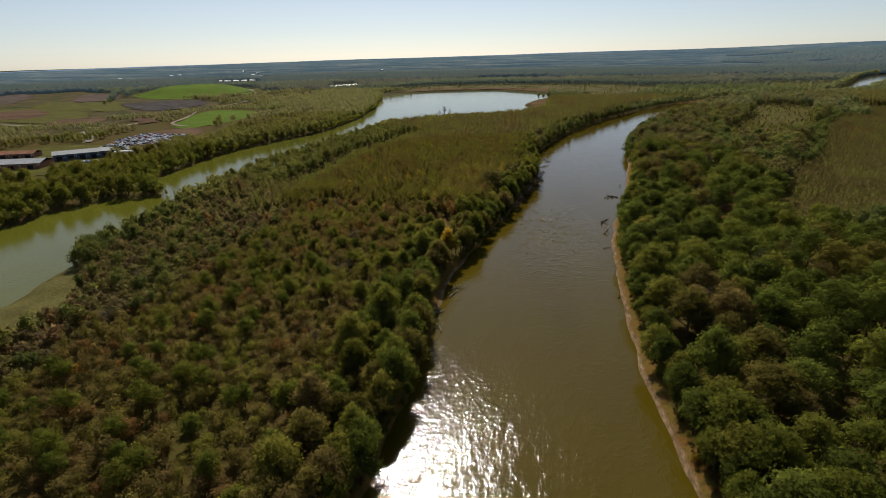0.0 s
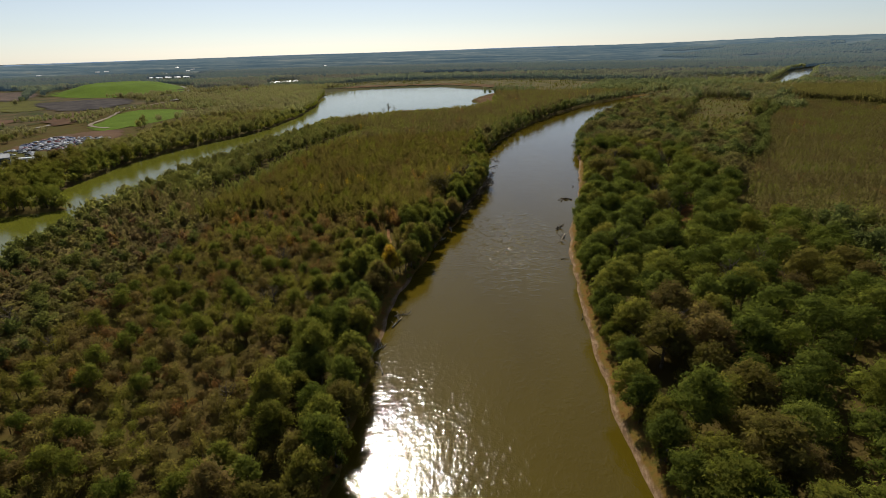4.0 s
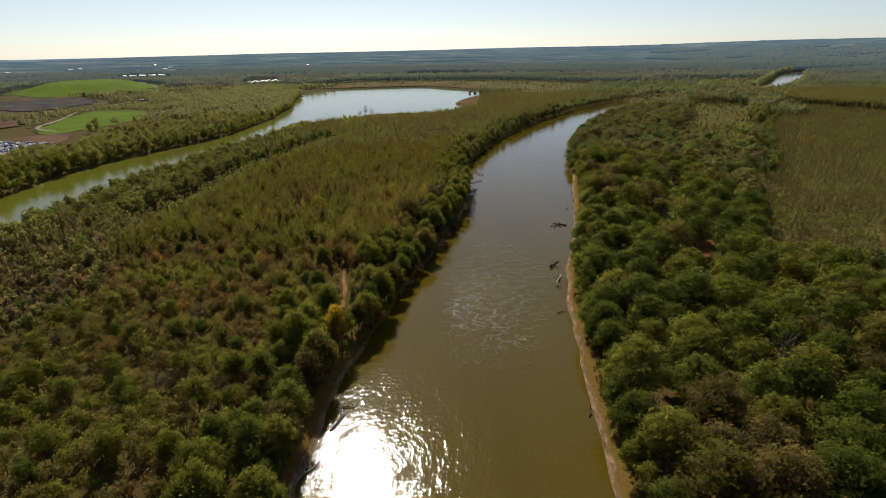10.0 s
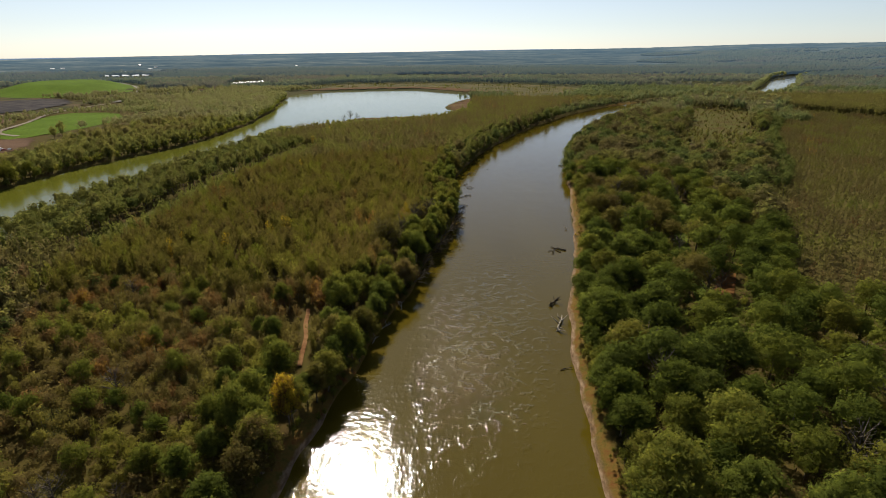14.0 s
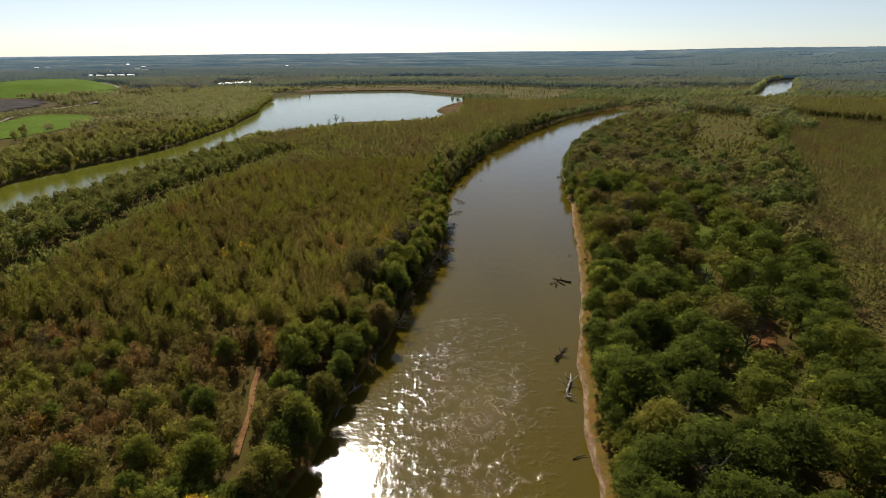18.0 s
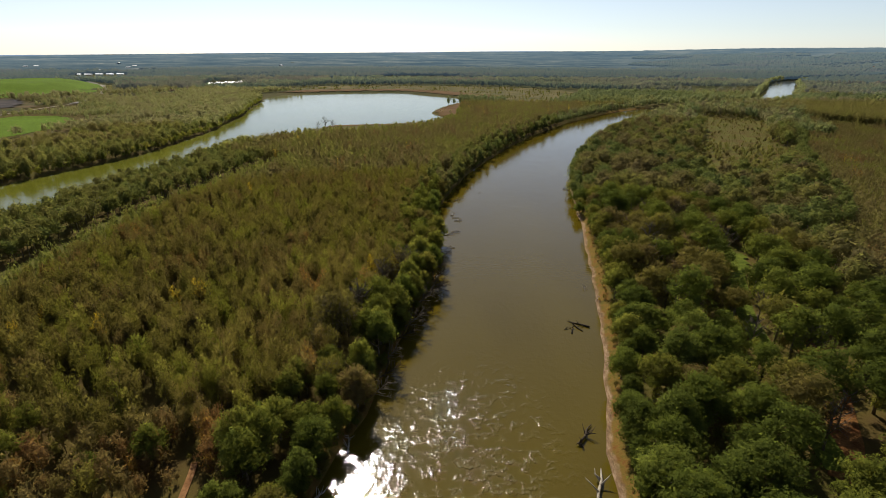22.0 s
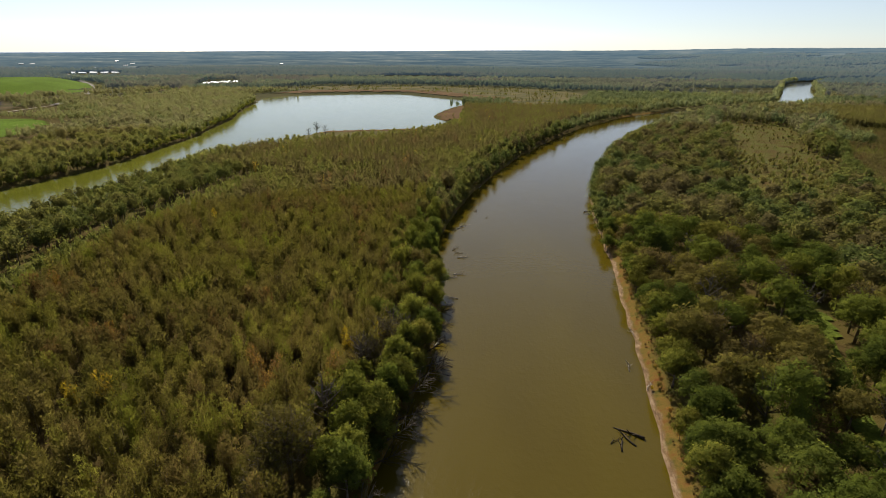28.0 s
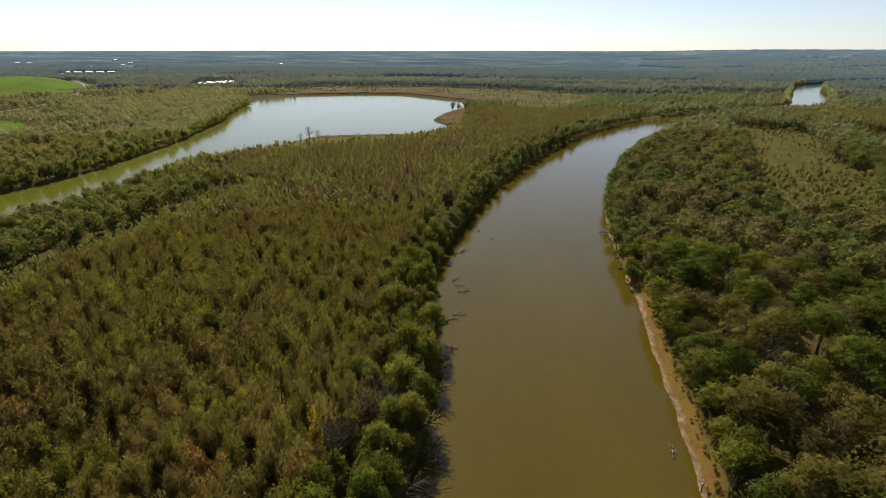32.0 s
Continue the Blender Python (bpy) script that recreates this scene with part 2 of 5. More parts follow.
BLUE_METAL = rough_surface("blue_grey_metal_sheet", (0.045, 0.070, 0.115), (0.065, 0.095, 0.15), 6, 0.8, 0.5, 0.1)
BRICK = rough_surface("red_brown_wall", (0.20, 0.10, 0.07), (0.30, 0.16, 0.11), 4, 0.5)
DARK = rough_surface("dark_opening", (0.02, 0.02, 0.022), (0.04, 0.04, 0.045), 3, 0.5)
GLASS = rough_surface("dark_glass", (0.03, 0.04, 0.05), (0.06, 0.07, 0.08), 3, 0.5, 0.12, bump=0.0)
RUBBER = rough_surface("tyre_rubber", (0.015, 0.015, 0.015), (0.03, 0.03, 0.03), 1, 0.2)
PAINTS = [rough_surface(f"car_paint_{k}", tuple(v * 0.9 for v in c), c, 2, 0.3, 0.3, 0.05) for k, c in
          (("white", (0.75, 0.75, 0.74)), ("silver", (0.45, 0.46, 0.48)), ("blue", (0.08, 0.13, 0.26)), ("red", (0.30, 0.04, 0.03)), ("black", (0.03, 0.03, 0.035)))]


def ground_material():
    """Forest floor, with mud and dry weeds along the water by the mesh's own distance from the shore, and meadow."""
    m, n, l, b = material("ground", 0.9)
    floor_c = ramp(n, [(0.3, (0.070, 0.047, 0.019)), (0.5, (0.078, 0.060, 0.018)), (0.7, (0.066, 0.064, 0.016))])
    l.new(noise_at(n, l, 14.0, 6), floor_c.inputs["Fac"])
    mud = ramp(n, [(0.34, (0.085, 0.054, 0.030)), (0.5, (0.17, 0.112, 0.066)), (0.66, (0.30, 0.215, 0.140))])
    l.new(noise_at(n, l, 1.6, 7, 0.72, (1.6, 0.45, 1)), mud.inputs["Fac"])
    weed = ramp(n, [(0.32, (0.135, 0.052, 0.018)), (0.5, (0.135, 0.088, 0.022)), (0.68, (0.062, 0.062, 0.014))])
    l.new(noise_at(n, l, 2.6, 7, 0.7), weed.inputs["Fac"])
    at = n.new("ShaderNodeAttribute")
    at.attribute_name = "shore"
    wob = n.new("ShaderNodeMath")
    wob.operation = "MULTIPLY_ADD"
    l.new(noise_at(n, l, 5.0, 4), wob.inputs[0])
    wob.inputs[1].default_value = 0.22
    l.new(at.outputs["Fac"], wob.inputs[2])
    near = ramp(n, [(0.17, (0, 0, 0)), (0.23, (1, 1, 1))])
    far = ramp(n, [(0.38, (0, 0, 0)), (0.54, (1, 1, 1))])
    l.new(wob.outputs[0], near.inputs["Fac"])
    l.new(wob.outputs[0], far.inputs["Fac"])
    c = mixed(n, l, near.outputs["Color"], mud.outputs["Color"], weed.outputs["Color"])
    geo, sep, off = n.new("ShaderNodeNewGeometry"), n.new("ShaderNodeSeparateXYZ"), n.new("ShaderNodeMapRange")
    l.new(geo.outputs["Position"], sep.inputs[0])
    l.new(sep.outputs["Y"], off.inputs["Value"])
    off.inputs["From Min"].default_value, off.inputs["From Max"].default_value = 900, 1300
    plain = ramp(n, [(0.35, (0.040, 0.046, 0.018)), (0.65, (0.070, 0.064, 0.026))])
    l.new(noise_at(n, l, 90.0, 5), plain.inputs["Fac"])
    floor_out = mixed(n, l, off.outputs["Result"], floor_c.outputs["Color"], plain.outputs["Color"])
    c = mixed(n, l, far.outputs["Color"], c, floor_out)
    l.new(c, b.inputs["Base Color"])
    relief(n, l, b, noise_at(n, l, 0.7, 5, 0.7), 0.8, 0.25)
    return m


GROUND = ground_material()


# ---- the plan: banks and shores, in metres ----
LEFT_BANK = [(-30, -400), (-31, -100), (-32, 30), (-33, 85), (-34, 136), (-36, 166), (-35, 196), (-31, 230), (-26, 260), (-20, 300), (-12, 350), (-10, 385), (-14, 438),
             (-12, 474), (6, 560), (32, 640), (68, 730), (122, 838), (198, 951), (275, 1020), (370, 1085), (460, 1130), (512, 1180), (562, 1275),
             (705, 1528), (830, 1751), (975, 1930), (1250, 2120), (1700, 2300)]
RIGHT_BANK = [(36, -400), (34, -100), (33, 40), (31, 85), (29, 112), (26, 142), (26, 180), (27, 215), (29, 250), (35, 288), (41.5, 320), (48.5, 368), (55, 420),
              (60.5, 470), (66, 513), (76, 560), (96, 622), (128, 700), (178, 795), (242, 895), (315, 968), (405, 1025), (490, 1085), (560, 1150), (596, 1226),
              (660, 1318), (762, 1500), (868, 1700), (1000, 1865), (1290, 2050), (1720, 2230)]
CHANNEL_SHORE = [(-380, -150), (-335, 50), (-300, 150), (-281, 217), (-283, 252), (-270, 279), (-255, 287), (-245, 296), (-256, 306), (-282, 335), (-294, 400),
                 (-296, 450), (-287, 505), (-273, 560), (-265, 600), (-267, 660), (-271, 740), (-281, 790), (-296, 880), (-324, 975), (-350, 1090)]
LAKE_SHORE = [(-366, 1150), (-362, 1200), (-330, 1245), (-290, 1275), (-225, 1300), (-150, 1312), (-112, 1275), (-80, 1240), (-30, 1200), (9, 1160),
              (-4, 1110), (-32, 1040), (-52, 935), (-40, 900), (-28, 872), (-45, 830), (-69, 800), (-113, 787), (-150, 776)]
ISLAND_SHORE = [(-166, 745), (-180, 690), (-191, 640), (-198, 590), (-201, 540), (-205, 490), (-210, 440), (-215, 400), (-215, 350), (-212, 300), (-207, 250),
                (-203, 205), (-195, 168), (-188, 140), (-196, 100), (-225, 40), (-270, -150)]


def smooth(points, steps=6):
    """A Catmull-Rom line through the points."""
    p = np.array([points[0], *points, points[-1]], float)
    t = np.linspace(0, 1, steps, endpoint=False)[:, None]
    out = []
    for a, b, c, d in zip(p, p[1:], p[2:], p[3:]):
        out.append(0.5 * (2 * b + (c - a) * t + (2 * a - 5 * b + 4 * c - d) * t ** 2 + (3 * b - a - 3 * c + d) * t ** 3))
    return np.vstack([*out, p[-1:]])


def wobble(line, size, seed):
    """The line with small natural wiggles."""
    out = line.copy()
    for i, (x, y) in enumerate(line):
        v = noise.noise_vector((x / 11.0, y / 11.0, seed))
        out[i] += (v.x * size, v.y * size)
    return out


LEFT_LINE, RIGHT_LINE = wobble(smooth(LEFT_BANK), 2.2, 3), wobble(smooth(RIGHT_BANK), 1.6, 7)
RIVER_EDGE = np.vstack([LEFT_LINE, RIGHT_LINE[::-1]])
LAKE_EDGE = wobble(np.vstack([smooth(CHANNEL_SHORE), smooth(LAKE_SHORE), smooth(ISLAND_SHORE)]), 2.5, 5)


def inside(p, ring):
    x, y = p[:, 0], p[:, 1]
    hit = np.zeros(len(p), bool)
    for (ax, ay), (bx, by) in zip(ring, np.roll(ring, -1, 0)):
        if ay != by:
            hit ^= ((ay > y) != (by > y)) & (x < (bx - ax) * (y - ay) / (by - ay) + ax)
    return hit


def off_line(p, line):
    """The distance of each point from a line."""
    best = np.full(len(p), 1e9)
    for a, b in zip(line, line[1:]):
        ab = b - a
        s = np.clip(((p - a) @ ab) / max(ab @ ab, 1e-9), 0, 1)
        best = np.minimum(best, np.sum((p - a - s[:, None] * ab) ** 2, 1))
    return np.sqrt(best)


def from_ring(p, ring):
    """The distance from a ring's edge, negative inside it."""
    return off_line(p, np.vstack([ring, ring[:1]])) * np.where(inside(p, ring), -1, 1)


def from_water(p):
    return from_ring(p, RIVER_EDGE), from_ring(p, LAKE_EDGE)


def blotch(p, size, seed=0.0):
    return np.array([noise.fractal((x / size, y / size, seed), 1.0, 2.0, 3) for x, y in p])


def step(a, b, v):
    t = np.clip((v - a) / (b - a), 0, 1)
    return t * t * (3 - 2 * t)


def off_mound(p):
    """1 on the foot of the grassed mound, less on it."""
    u, v = p[:, 0] + 925, p[:, 1] - 1298
    return np.hypot((-0.585 * u + 0.811 * v) / 265, (0.811 * u + 0.585 * v) / 152)


def skyline(x, y):
    """The height of the far land against the sky: low in the west, wooded hills in the east."""
    turn = np.arctan2(x, y - 150)
    return 84 + np.where(turn < 0, 49, 30) * turn


def rise(p):
    """The land's broad height: flat bottomland that lifts to hills in the distance."""
    x, y = p[:, 0], p[:, 1]
    far = np.hypot(x, y - 150)
    h = (skyline(x, y) - 8) * np.clip((far - 2700) / 1900, 0, 1) ** 1.35
    h += 14 * step(1500, 2600, far) * step(400, 1500, x - 0.15 * y)      # wooded rise with houses beyond the far bend
    h += 17 * step(1.0, 0.42, off_mound(p))
    h += 2.5 * step(2000, 3600, far) * np.sin(x / 620.0 + y / 900.0)
    return h


def land(p):
    """The ground's height over the water at the points."""
    river, lake = from_water(p)
    d = np.minimum(river, lake)
    z = np.clip(0.6 * d, -2.0, 1.9) + 0.9 * step(4, 14, d) + 0.25 * step(6, 20, d) * (np.sin(p[:, 0] / 7.3) * np.cos(p[:, 1] / 9.1))
    return z + rise(p) * step(40, 200, d)


def level(x, y):
    return float(land(np.array([(x, y)], float))[0])


# ---- building helpers ----
def mesh_of(name, v, f, mats, which=None, tint=None, smooth_faces=False, extra=None, out=None):
    """A mesh from arrays of points and triangles."""
    me = bpy.data.meshes.new(name)
    f = np.asarray(f, np.int32)
    v = np.asarray(v, np.float32)
    me.vertices.add(len(v))
    me.vertices.foreach_set("co", v.ravel())
    me.loops.add(f.size)
    me.loops.foreach_set("vertex_index", f.ravel())
    me.polygons.add(len(f))
    me.polygons.foreach_set("loop_start", np.arange(0, f.size, f.shape[1], dtype=np.int32))
    for mat in mats if isinstance(mats, (list, tuple)) else [mats]:
        me.materials.append(mat)
    if which is not None:
        me.polygons.foreach_set("material_index", np.asarray(which, np.int32))
    if smooth_faces:
        me.polygons.foreach_set("use_smooth", np.ones(len(f), bool))
    for key, values in (("tint", tint), ("shore", extra)):
        if values is not None:
            me.attributes.new(key, "FLOAT", "POINT").data.foreach_set("value", np.asarray(values, np.float32))
    if out is not None:
        me.attributes.new("out", "FLOAT_VECTOR", "POINT").data.foreach_set("vector", np.asarray(out, np.float32).ravel())
    me.update(calc_edges=True)
    return me


def crown_form(v, f, middle=0.5, blade=0.28, lift=0.7):
    """For each point of a crown the way its leaves face on the whole: outwards from the crown, varied by each blade."""
    face = np.cross(v[f[:, 1]] - v[f[:, 0]], v[f[:, 2]] - v[f[:, 0]])
    n = np.zeros_like(v)
    for k in range(3):
        np.add.at(n, f[:, k], face)
    n = unit(n + 1e-9)
    high = v[:, 2].max()
    away = unit(v - (0, 0, high * middle) + 1e-6)
    n *= np.where((n * away).sum(1) < 0, -1.0, 1.0)[:, None]
    return unit(blade * n + 0.35 * away + (0, 0, lift))


def part(name, bm, mat, parent, label=""):
    """Links a bmesh as one mesh under a thing or a part."""
    me = bpy.data.meshes.new(name)
    bm.to_mesh(me)
    bm.free()
    me.materials.append(mat)
    ob = new(name, me)
    ob.parent = parent
    return tagged(ob, label)


def part_mesh(name, me, parent, label=""):
    ob = new(name, me)
    ob.parent = parent
    return tagged(ob, label)


def tube(points, radii, sides=6):
    """Points and triangles of a tapered, bent limb."""
    p = np.asarray(points, float)
    v, f = [], []
    for i, (c, r) in enumerate(zip(p, radii)):
        way = p[min(i + 1, len(p) - 1)] - p[max(i - 1, 0)]
        way = way / (np.linalg.norm(way) + 1e-9)
        u = np.cross(way, (0.31, 0.95, 0.1))
        u /= np.linalg.norm(u) + 1e-9
        w = np.cross(way, u)
        for k in range(sides):
            a = 2 * math.pi * k / sides
            v.append(c + r * (math.cos(a) * u + math.sin(a) * w))
    for i in range(len(p) - 1):
        for k in range(sides):
            a, b = i * sides + k, i * sides + (k + 1) % sides
            f += [(a, b, b + sides), (a, b + sides, a + sides)]
    v.append(p[-1] + (p[-1] - p[-2]) * 0.05)
    v.append(p[0])
    n = len(v)
    last = (len(p) - 1) * sides
    for k in range(sides):
        f += [(last + k, last + (k + 1) % sides, n - 2), ((k + 1) % sides, k, n - 1)]
    return np.array(v), np.array(f)


def join(pieces):
    v, f, at = [], [], 0
    for a, b in pieces:
        v.append(a)
        f.append(np.asarray(b) + at)
        at += len(a)
    return np.vstack(v), np.vstack(f)


def unit(a):
    return a / (np.linalg.norm(a, axis=-1, keepdims=True) + 1e-9)


def leaf_cloud(rng, lobes, count, size, pieces=2, spread=0.9, upright=0.2, thin=1.0):
    """Leaf clusters on the outsides of a crown's lobes: folded blades (two triangles) or single triangles. Rows of lobes: x, y, z, rx, ry, rz."""
    lobes = np.asarray(lobes, float)
    area = lobes[:, 3] * lobes[:, 4] + lobes[:, 3] * lobes[:, 5]
    own = lobes[rng.choice(len(lobes), count, p=area / area.sum())]
    n = unit(rng.normal(size=(count, 3)) + (0, 0, 0.35))
    at = own[:, :3] + n * own[:, 3:] * rng.uniform(0.70, 1.16, (count, 1))
    face = unit(n + 0.6 * spread * unit(rng.normal(size=(count, 3))) + (0, 0, 0.15))
    along = unit(np.cross(face, unit(rng.normal(size=(count, 3)))))
    tuft = (rng.random((count, 1)) < 0.35) * 0.9 + 0.3
    along = unit(along + tuft * n + (0, 0, upright))
    side = unit(np.cross(along, face))
    ln = size * rng.uniform(0.7, 1.4, (count, 1))
    wd = ln * rng.uniform(0.28, 0.5, (count, 1)) * thin
    if pieces == 2:
        fold = unit(np.cross(along, side)) * wd * 0.35
        v = np.stack([at - along * ln * 0.5, at + side * wd + fold, at + along * ln * 0.5, at - side * wd + fold], 1).reshape(-1, 3)
        k = np.arange(count)[:, None] * 4
        f = np.concatenate([k + (0, 1, 2), k + (0, 2, 3)])
    else:
        v = np.stack([at - along * ln * 0.45 - side * wd, at - along * ln * 0.45 + side * wd, at + along * ln * 0.65], 1).reshape(-1, 3)
        f = np.arange(count * 3).reshape(-1, 3)
    return v, f


def ball(rng, lobe, rough=0.2):
    """A rough low lump that fills a lobe's shaded inside (20 triangles)."""
    g = (1 + 5 ** 0.5) / 2
    v = unit(np.array([(-1, g, 0), (1, g, 0), (-1, -g, 0), (1, -g, 0), (0, -1, g), (0, 1, g), (0, -1, -g), (0, 1, -g), (g, 0, -1), (g, 0, 1), (-g, 0, -1), (-g, 0, 1)], float))
    f = np.array([(0, 11, 5), (0, 5, 1), (0, 1, 7), (0, 7, 10), (0, 10, 11), (1, 5, 9), (5, 11, 4), (11, 10, 2), (10, 7, 6), (7, 1, 8),
                  (3, 9, 4), (3, 4, 2), (3, 2, 6), (3, 6, 8), (3, 8, 9), (4, 9, 5), (2, 4, 11), (6, 2, 10), (8, 6, 7), (9, 8, 1)])
    lobe = np.asarray(lobe)
    return v * lobe[3:] * rng.uniform(1 - rough, 1 + rough, (12, 1)) * 0.74 + lobe[:3], f


def round_lobes(rng, height, radius, base, count):
    """The lobes of a broad crown."""
    out = [(0, 0, base + (height - base) * 0.5, radius * 0.62, radius * 0.62, (height - base) * 0.45)]
    for i in range(count):
        a, s = 2.4 * i + rng.uniform(-0.4, 0.4), math.sqrt((i + 0.5) / count)
        r = radius * rng.uniform(0.26, 0.48)
        z = base + (height - base) * (0.80 - 0.52 * s * s + rng.uniform(-0.1, 0.1))
        out.append((math.cos(a) * s * radius * 0.74, math.sin(a) * s * radius * 0.74, z, r, r, r * rng.uniform(0.8, 1.15)))
    return out


def slim_lobes(rng, height, radius, base, count):
    """The lobes of a slender, upright, round-topped crown."""
    out = []
    for i in range(count):
        s = (i + 0.5) / count
        r = radius * (0.60 + 0.40 * math.sin(math.pi * (0.2 + 0.65 * s))) * rng.uniform(0.55, 0.8)
        out.append((rng.uniform(-0.5, 0.5) * radius, rng.uniform(-0.5, 0.5) * radius, base + (height - base) * (0.15 + 0.70 * s), r, r, (height - base) / count * 1.3))
    return out


def wood(rng, height, thick, reach, limbs, sides=6, twigs=0):
    """A tapered trunk with limbs (and twigs on them)."""
    lean = rng.normal(size=2) * 0.03 * height
    line = [(lean[0] * s * s, lean[1] * s * s, height * s) for s in (0, 0.12, 0.4, 0.7, 1.0)]
    pieces = [tube(line, [thick * k for k in (1.45, 1.0, 0.75, 0.5, 0.15)], sides)]
    for i in range(limbs):
        s = 0.28 + 0.55 * i / max(limbs, 1)
        a = 2.4 * i + rng.uniform(-0.5, 0.5)
        root = np.array((lean[0] * s * s, lean[1] * s * s, height * s))
        out = np.array((math.cos(a), math.sin(a), rng.uniform(0.5, 1.1))) * reach * rng.uniform(0.7, 1.05) * (1.1 - 0.5 * s)
        mid = root + out * 0.5 + (0, 0, -0.06 * reach)
        pieces.append(tube([root, mid, root + out], [thick * 0.5, thick * 0.32, thick * 0.08], max(4, sides - 2)))
        for k in range(twigs):
            q = root + out * rng.uniform(0.35, 0.95)
            w = unit(rng.normal(size=3) + unit(out) + (0, 0, 0.6)) * reach * rng.uniform(0.2, 0.42)
            pieces.append(tube([q, q + w * 0.5 + rng.normal(size=3) * 0.04 * reach, q + w], [thick * 0.14, thick * 0.09, thick * 0.03], 3))
    return join(pieces)


# ---- ground, water ----
def axis(marks):
    """Grid lines: rows of (from, to, spacing)."""
    out = [marks[0][0]]
    for a, b, s in marks:
        out += list(np.linspace(a, b, max(1, round(abs(b - a) / s)) + 1)[1:])
    return np.array(out)


gx = axis([(-4900, -2600, 230), (-2600, -1300, 90), (-1300, -420, 40), (-420, -310, 14), (-310, -170, 5), (-170, -60, 8), (-60, 90, 2.0), (90, 330, 8),
           (330, 1100, 16), (1100, 2600, 90), (2600, 4900, 230)])
gy = axis([(-1200, -60, 140), (-60, 60, 15), (60, 560, 3.2), (560, 800, 6), (800, 1360, 12), (1360, 2300, 26), (2300, 4900, 130)])
GX, GY = np.meshgrid(gx, gy)
gp = np.stack([GX.ravel(), GY.ravel()], 1)
river_d, lake_d = from_water(gp)
gz = land(gp) + 0.18 * np.array([noise.noise((x / 5.0, y / 5.0, 2.0)) for x, y in gp])
nx, ny = len(gx), len(gy)
k = (np.arange(ny - 1)[:, None] * nx + np.arange(nx - 1)).ravel()
faces = np.stack([k, k + 1, k + nx + 1, k + nx], 1)
on_left = gp[:, 0] < np.interp(gp[:, 1], [0, 200, 400, 600, 900], [0, -4, 20, 55, 190])
shore = np.clip(np.minimum(river_d + (1.6 * (1 - step(144, 152, gp[:, 1]) * step(225, 205, gp[:, 1])) + 3.0 * step(380, 470, gp[:, 1])) * on_left, lake_d + 9.0) / 12.0, 0, 1)
shore[gp[:, 1] > 1020] = 1.0
ground = new("ground", mesh_of("ground", np.column_stack([gp, gz]), faces, GROUND, smooth_faces=True, extra=shore))
tagged(ground, "flat wooded river bottomland with muddy tan banks", "ground", kind="structure")


def flat_sheet(name, ring, z, mat):
    bm = bmesh.new()
    bm.faces.new([bm.verts.new((x, y, z)) for x, y in ring])
    bmesh.ops.triangulate(bm, faces=bm.faces[:])
    me = bpy.data.meshes.new(name)
    bm.to_mesh(me)
    bm.free()
    me.materials.append(mat)
    return new(name, me)


def widened(ring, by):
    """The ring pushed outwards a little, so that the banks cut the water's edge."""
    a, b = np.roll(ring, 1, 0), np.roll(ring, -1, 0)
    t = unit(b - a)
    out = np.column_stack([t[:, 1], -t[:, 0]])
    area = np.sum(ring[:, 0] * np.roll(ring[:, 1], -1) - np.roll(ring[:, 0], -1) * ring[:, 1])
    return ring + out * by * (1 if area > 0 else -1)


tagged(flat_sheet("river_water", widened(RIVER_EDGE, 2.0), 0.0, RIVER), "calm muddy brown river with sun glitter", "river", kind="structure")
tagged(flat_sheet("lake_water", widened(LAKE_EDGE, 2.0), 0.0, LAKE), "still olive green side channel widening into a lake", "lake", kind="structure")


# ---- trees: shapes ----
rng = np.random.default_rng(11)


def broad_tree(seed, detail, base=3.4):
    """A broad crown 16 m high and 6 m in radius: (wood, leaves)."""
    r = np.random.default_rng(seed)
    lobes = round_lobes(r, 16, 6.2, base, 15)
    if detail == 2:
        return wood(r, 12.5, 0.34, 5.2, 7), join([leaf_cloud(r, lobes, 1750, 0.66, 1), *[ball(r, b) for b in lobes]])
    if detail == 1:
        cores = [ball(r, b) for b in lobes]
        return tube([(0, 0, 0), (0.2, 0, 9)], [0.35, 0.15], 4), join([leaf_cloud(r, lobes, 960, 0.66, 1), *cores[::2]])
    cores = [ball(r, b) for b in round_lobes(r, 16, 6.2, base - 0.6, 4)]
    return tube([(0, 0, 0), (0.2, 0, 8)], [0.35, 0.2], 3), join([leaf_cloud(r, lobes, 300, 0.98, 1), *cores[:3]])


def slim_tree(seed, detail):
    """A slender young tree 10 m high."""
    r = np.random.default_rng(seed)
    lobes = slim_lobes(r, 11.6, 2.0, 1.4, 6)
    if detail == 2:
        return wood(r, 9.8, 0.11, 1.9, 4, 5), join([leaf_cloud(r, lobes, 900, 0.55, 1, 0.8, 1.4, 0.55), ball(r, (0, 0, 5.0, 1.1, 1.1, 4.2), 0.25)])
    if detail == 1:
        return tube([(0, 0, 0), (0.1, 0, 8.8)], [0.10, 0.03], 3), join([leaf_cloud(r, lobes, 300, 0.82, 1, 0.8, 1.4, 0.55), ball(r, (0, 0, 5.2, 1.3, 1.3, 4.6), 0.25)])
    if detail == 0:
        return tube([(0, 0, 0), (0.1, 0, 7)], [0.10, 0.05], 3), join([leaf_cloud(r, lobes, 48, 1.3, 1, 0.8, 1.3, 0.62), ball(r, (0, 0, 5.4, 1.5, 1.5, 4.8), 0.25)])
    return tube([(0, 0, 0), (0.1, 0, 7)], [0.10, 0.05], 3), leaf_cloud(r, lobes, 34, 1.5, 1, 0.9, 1.2, 0.7)


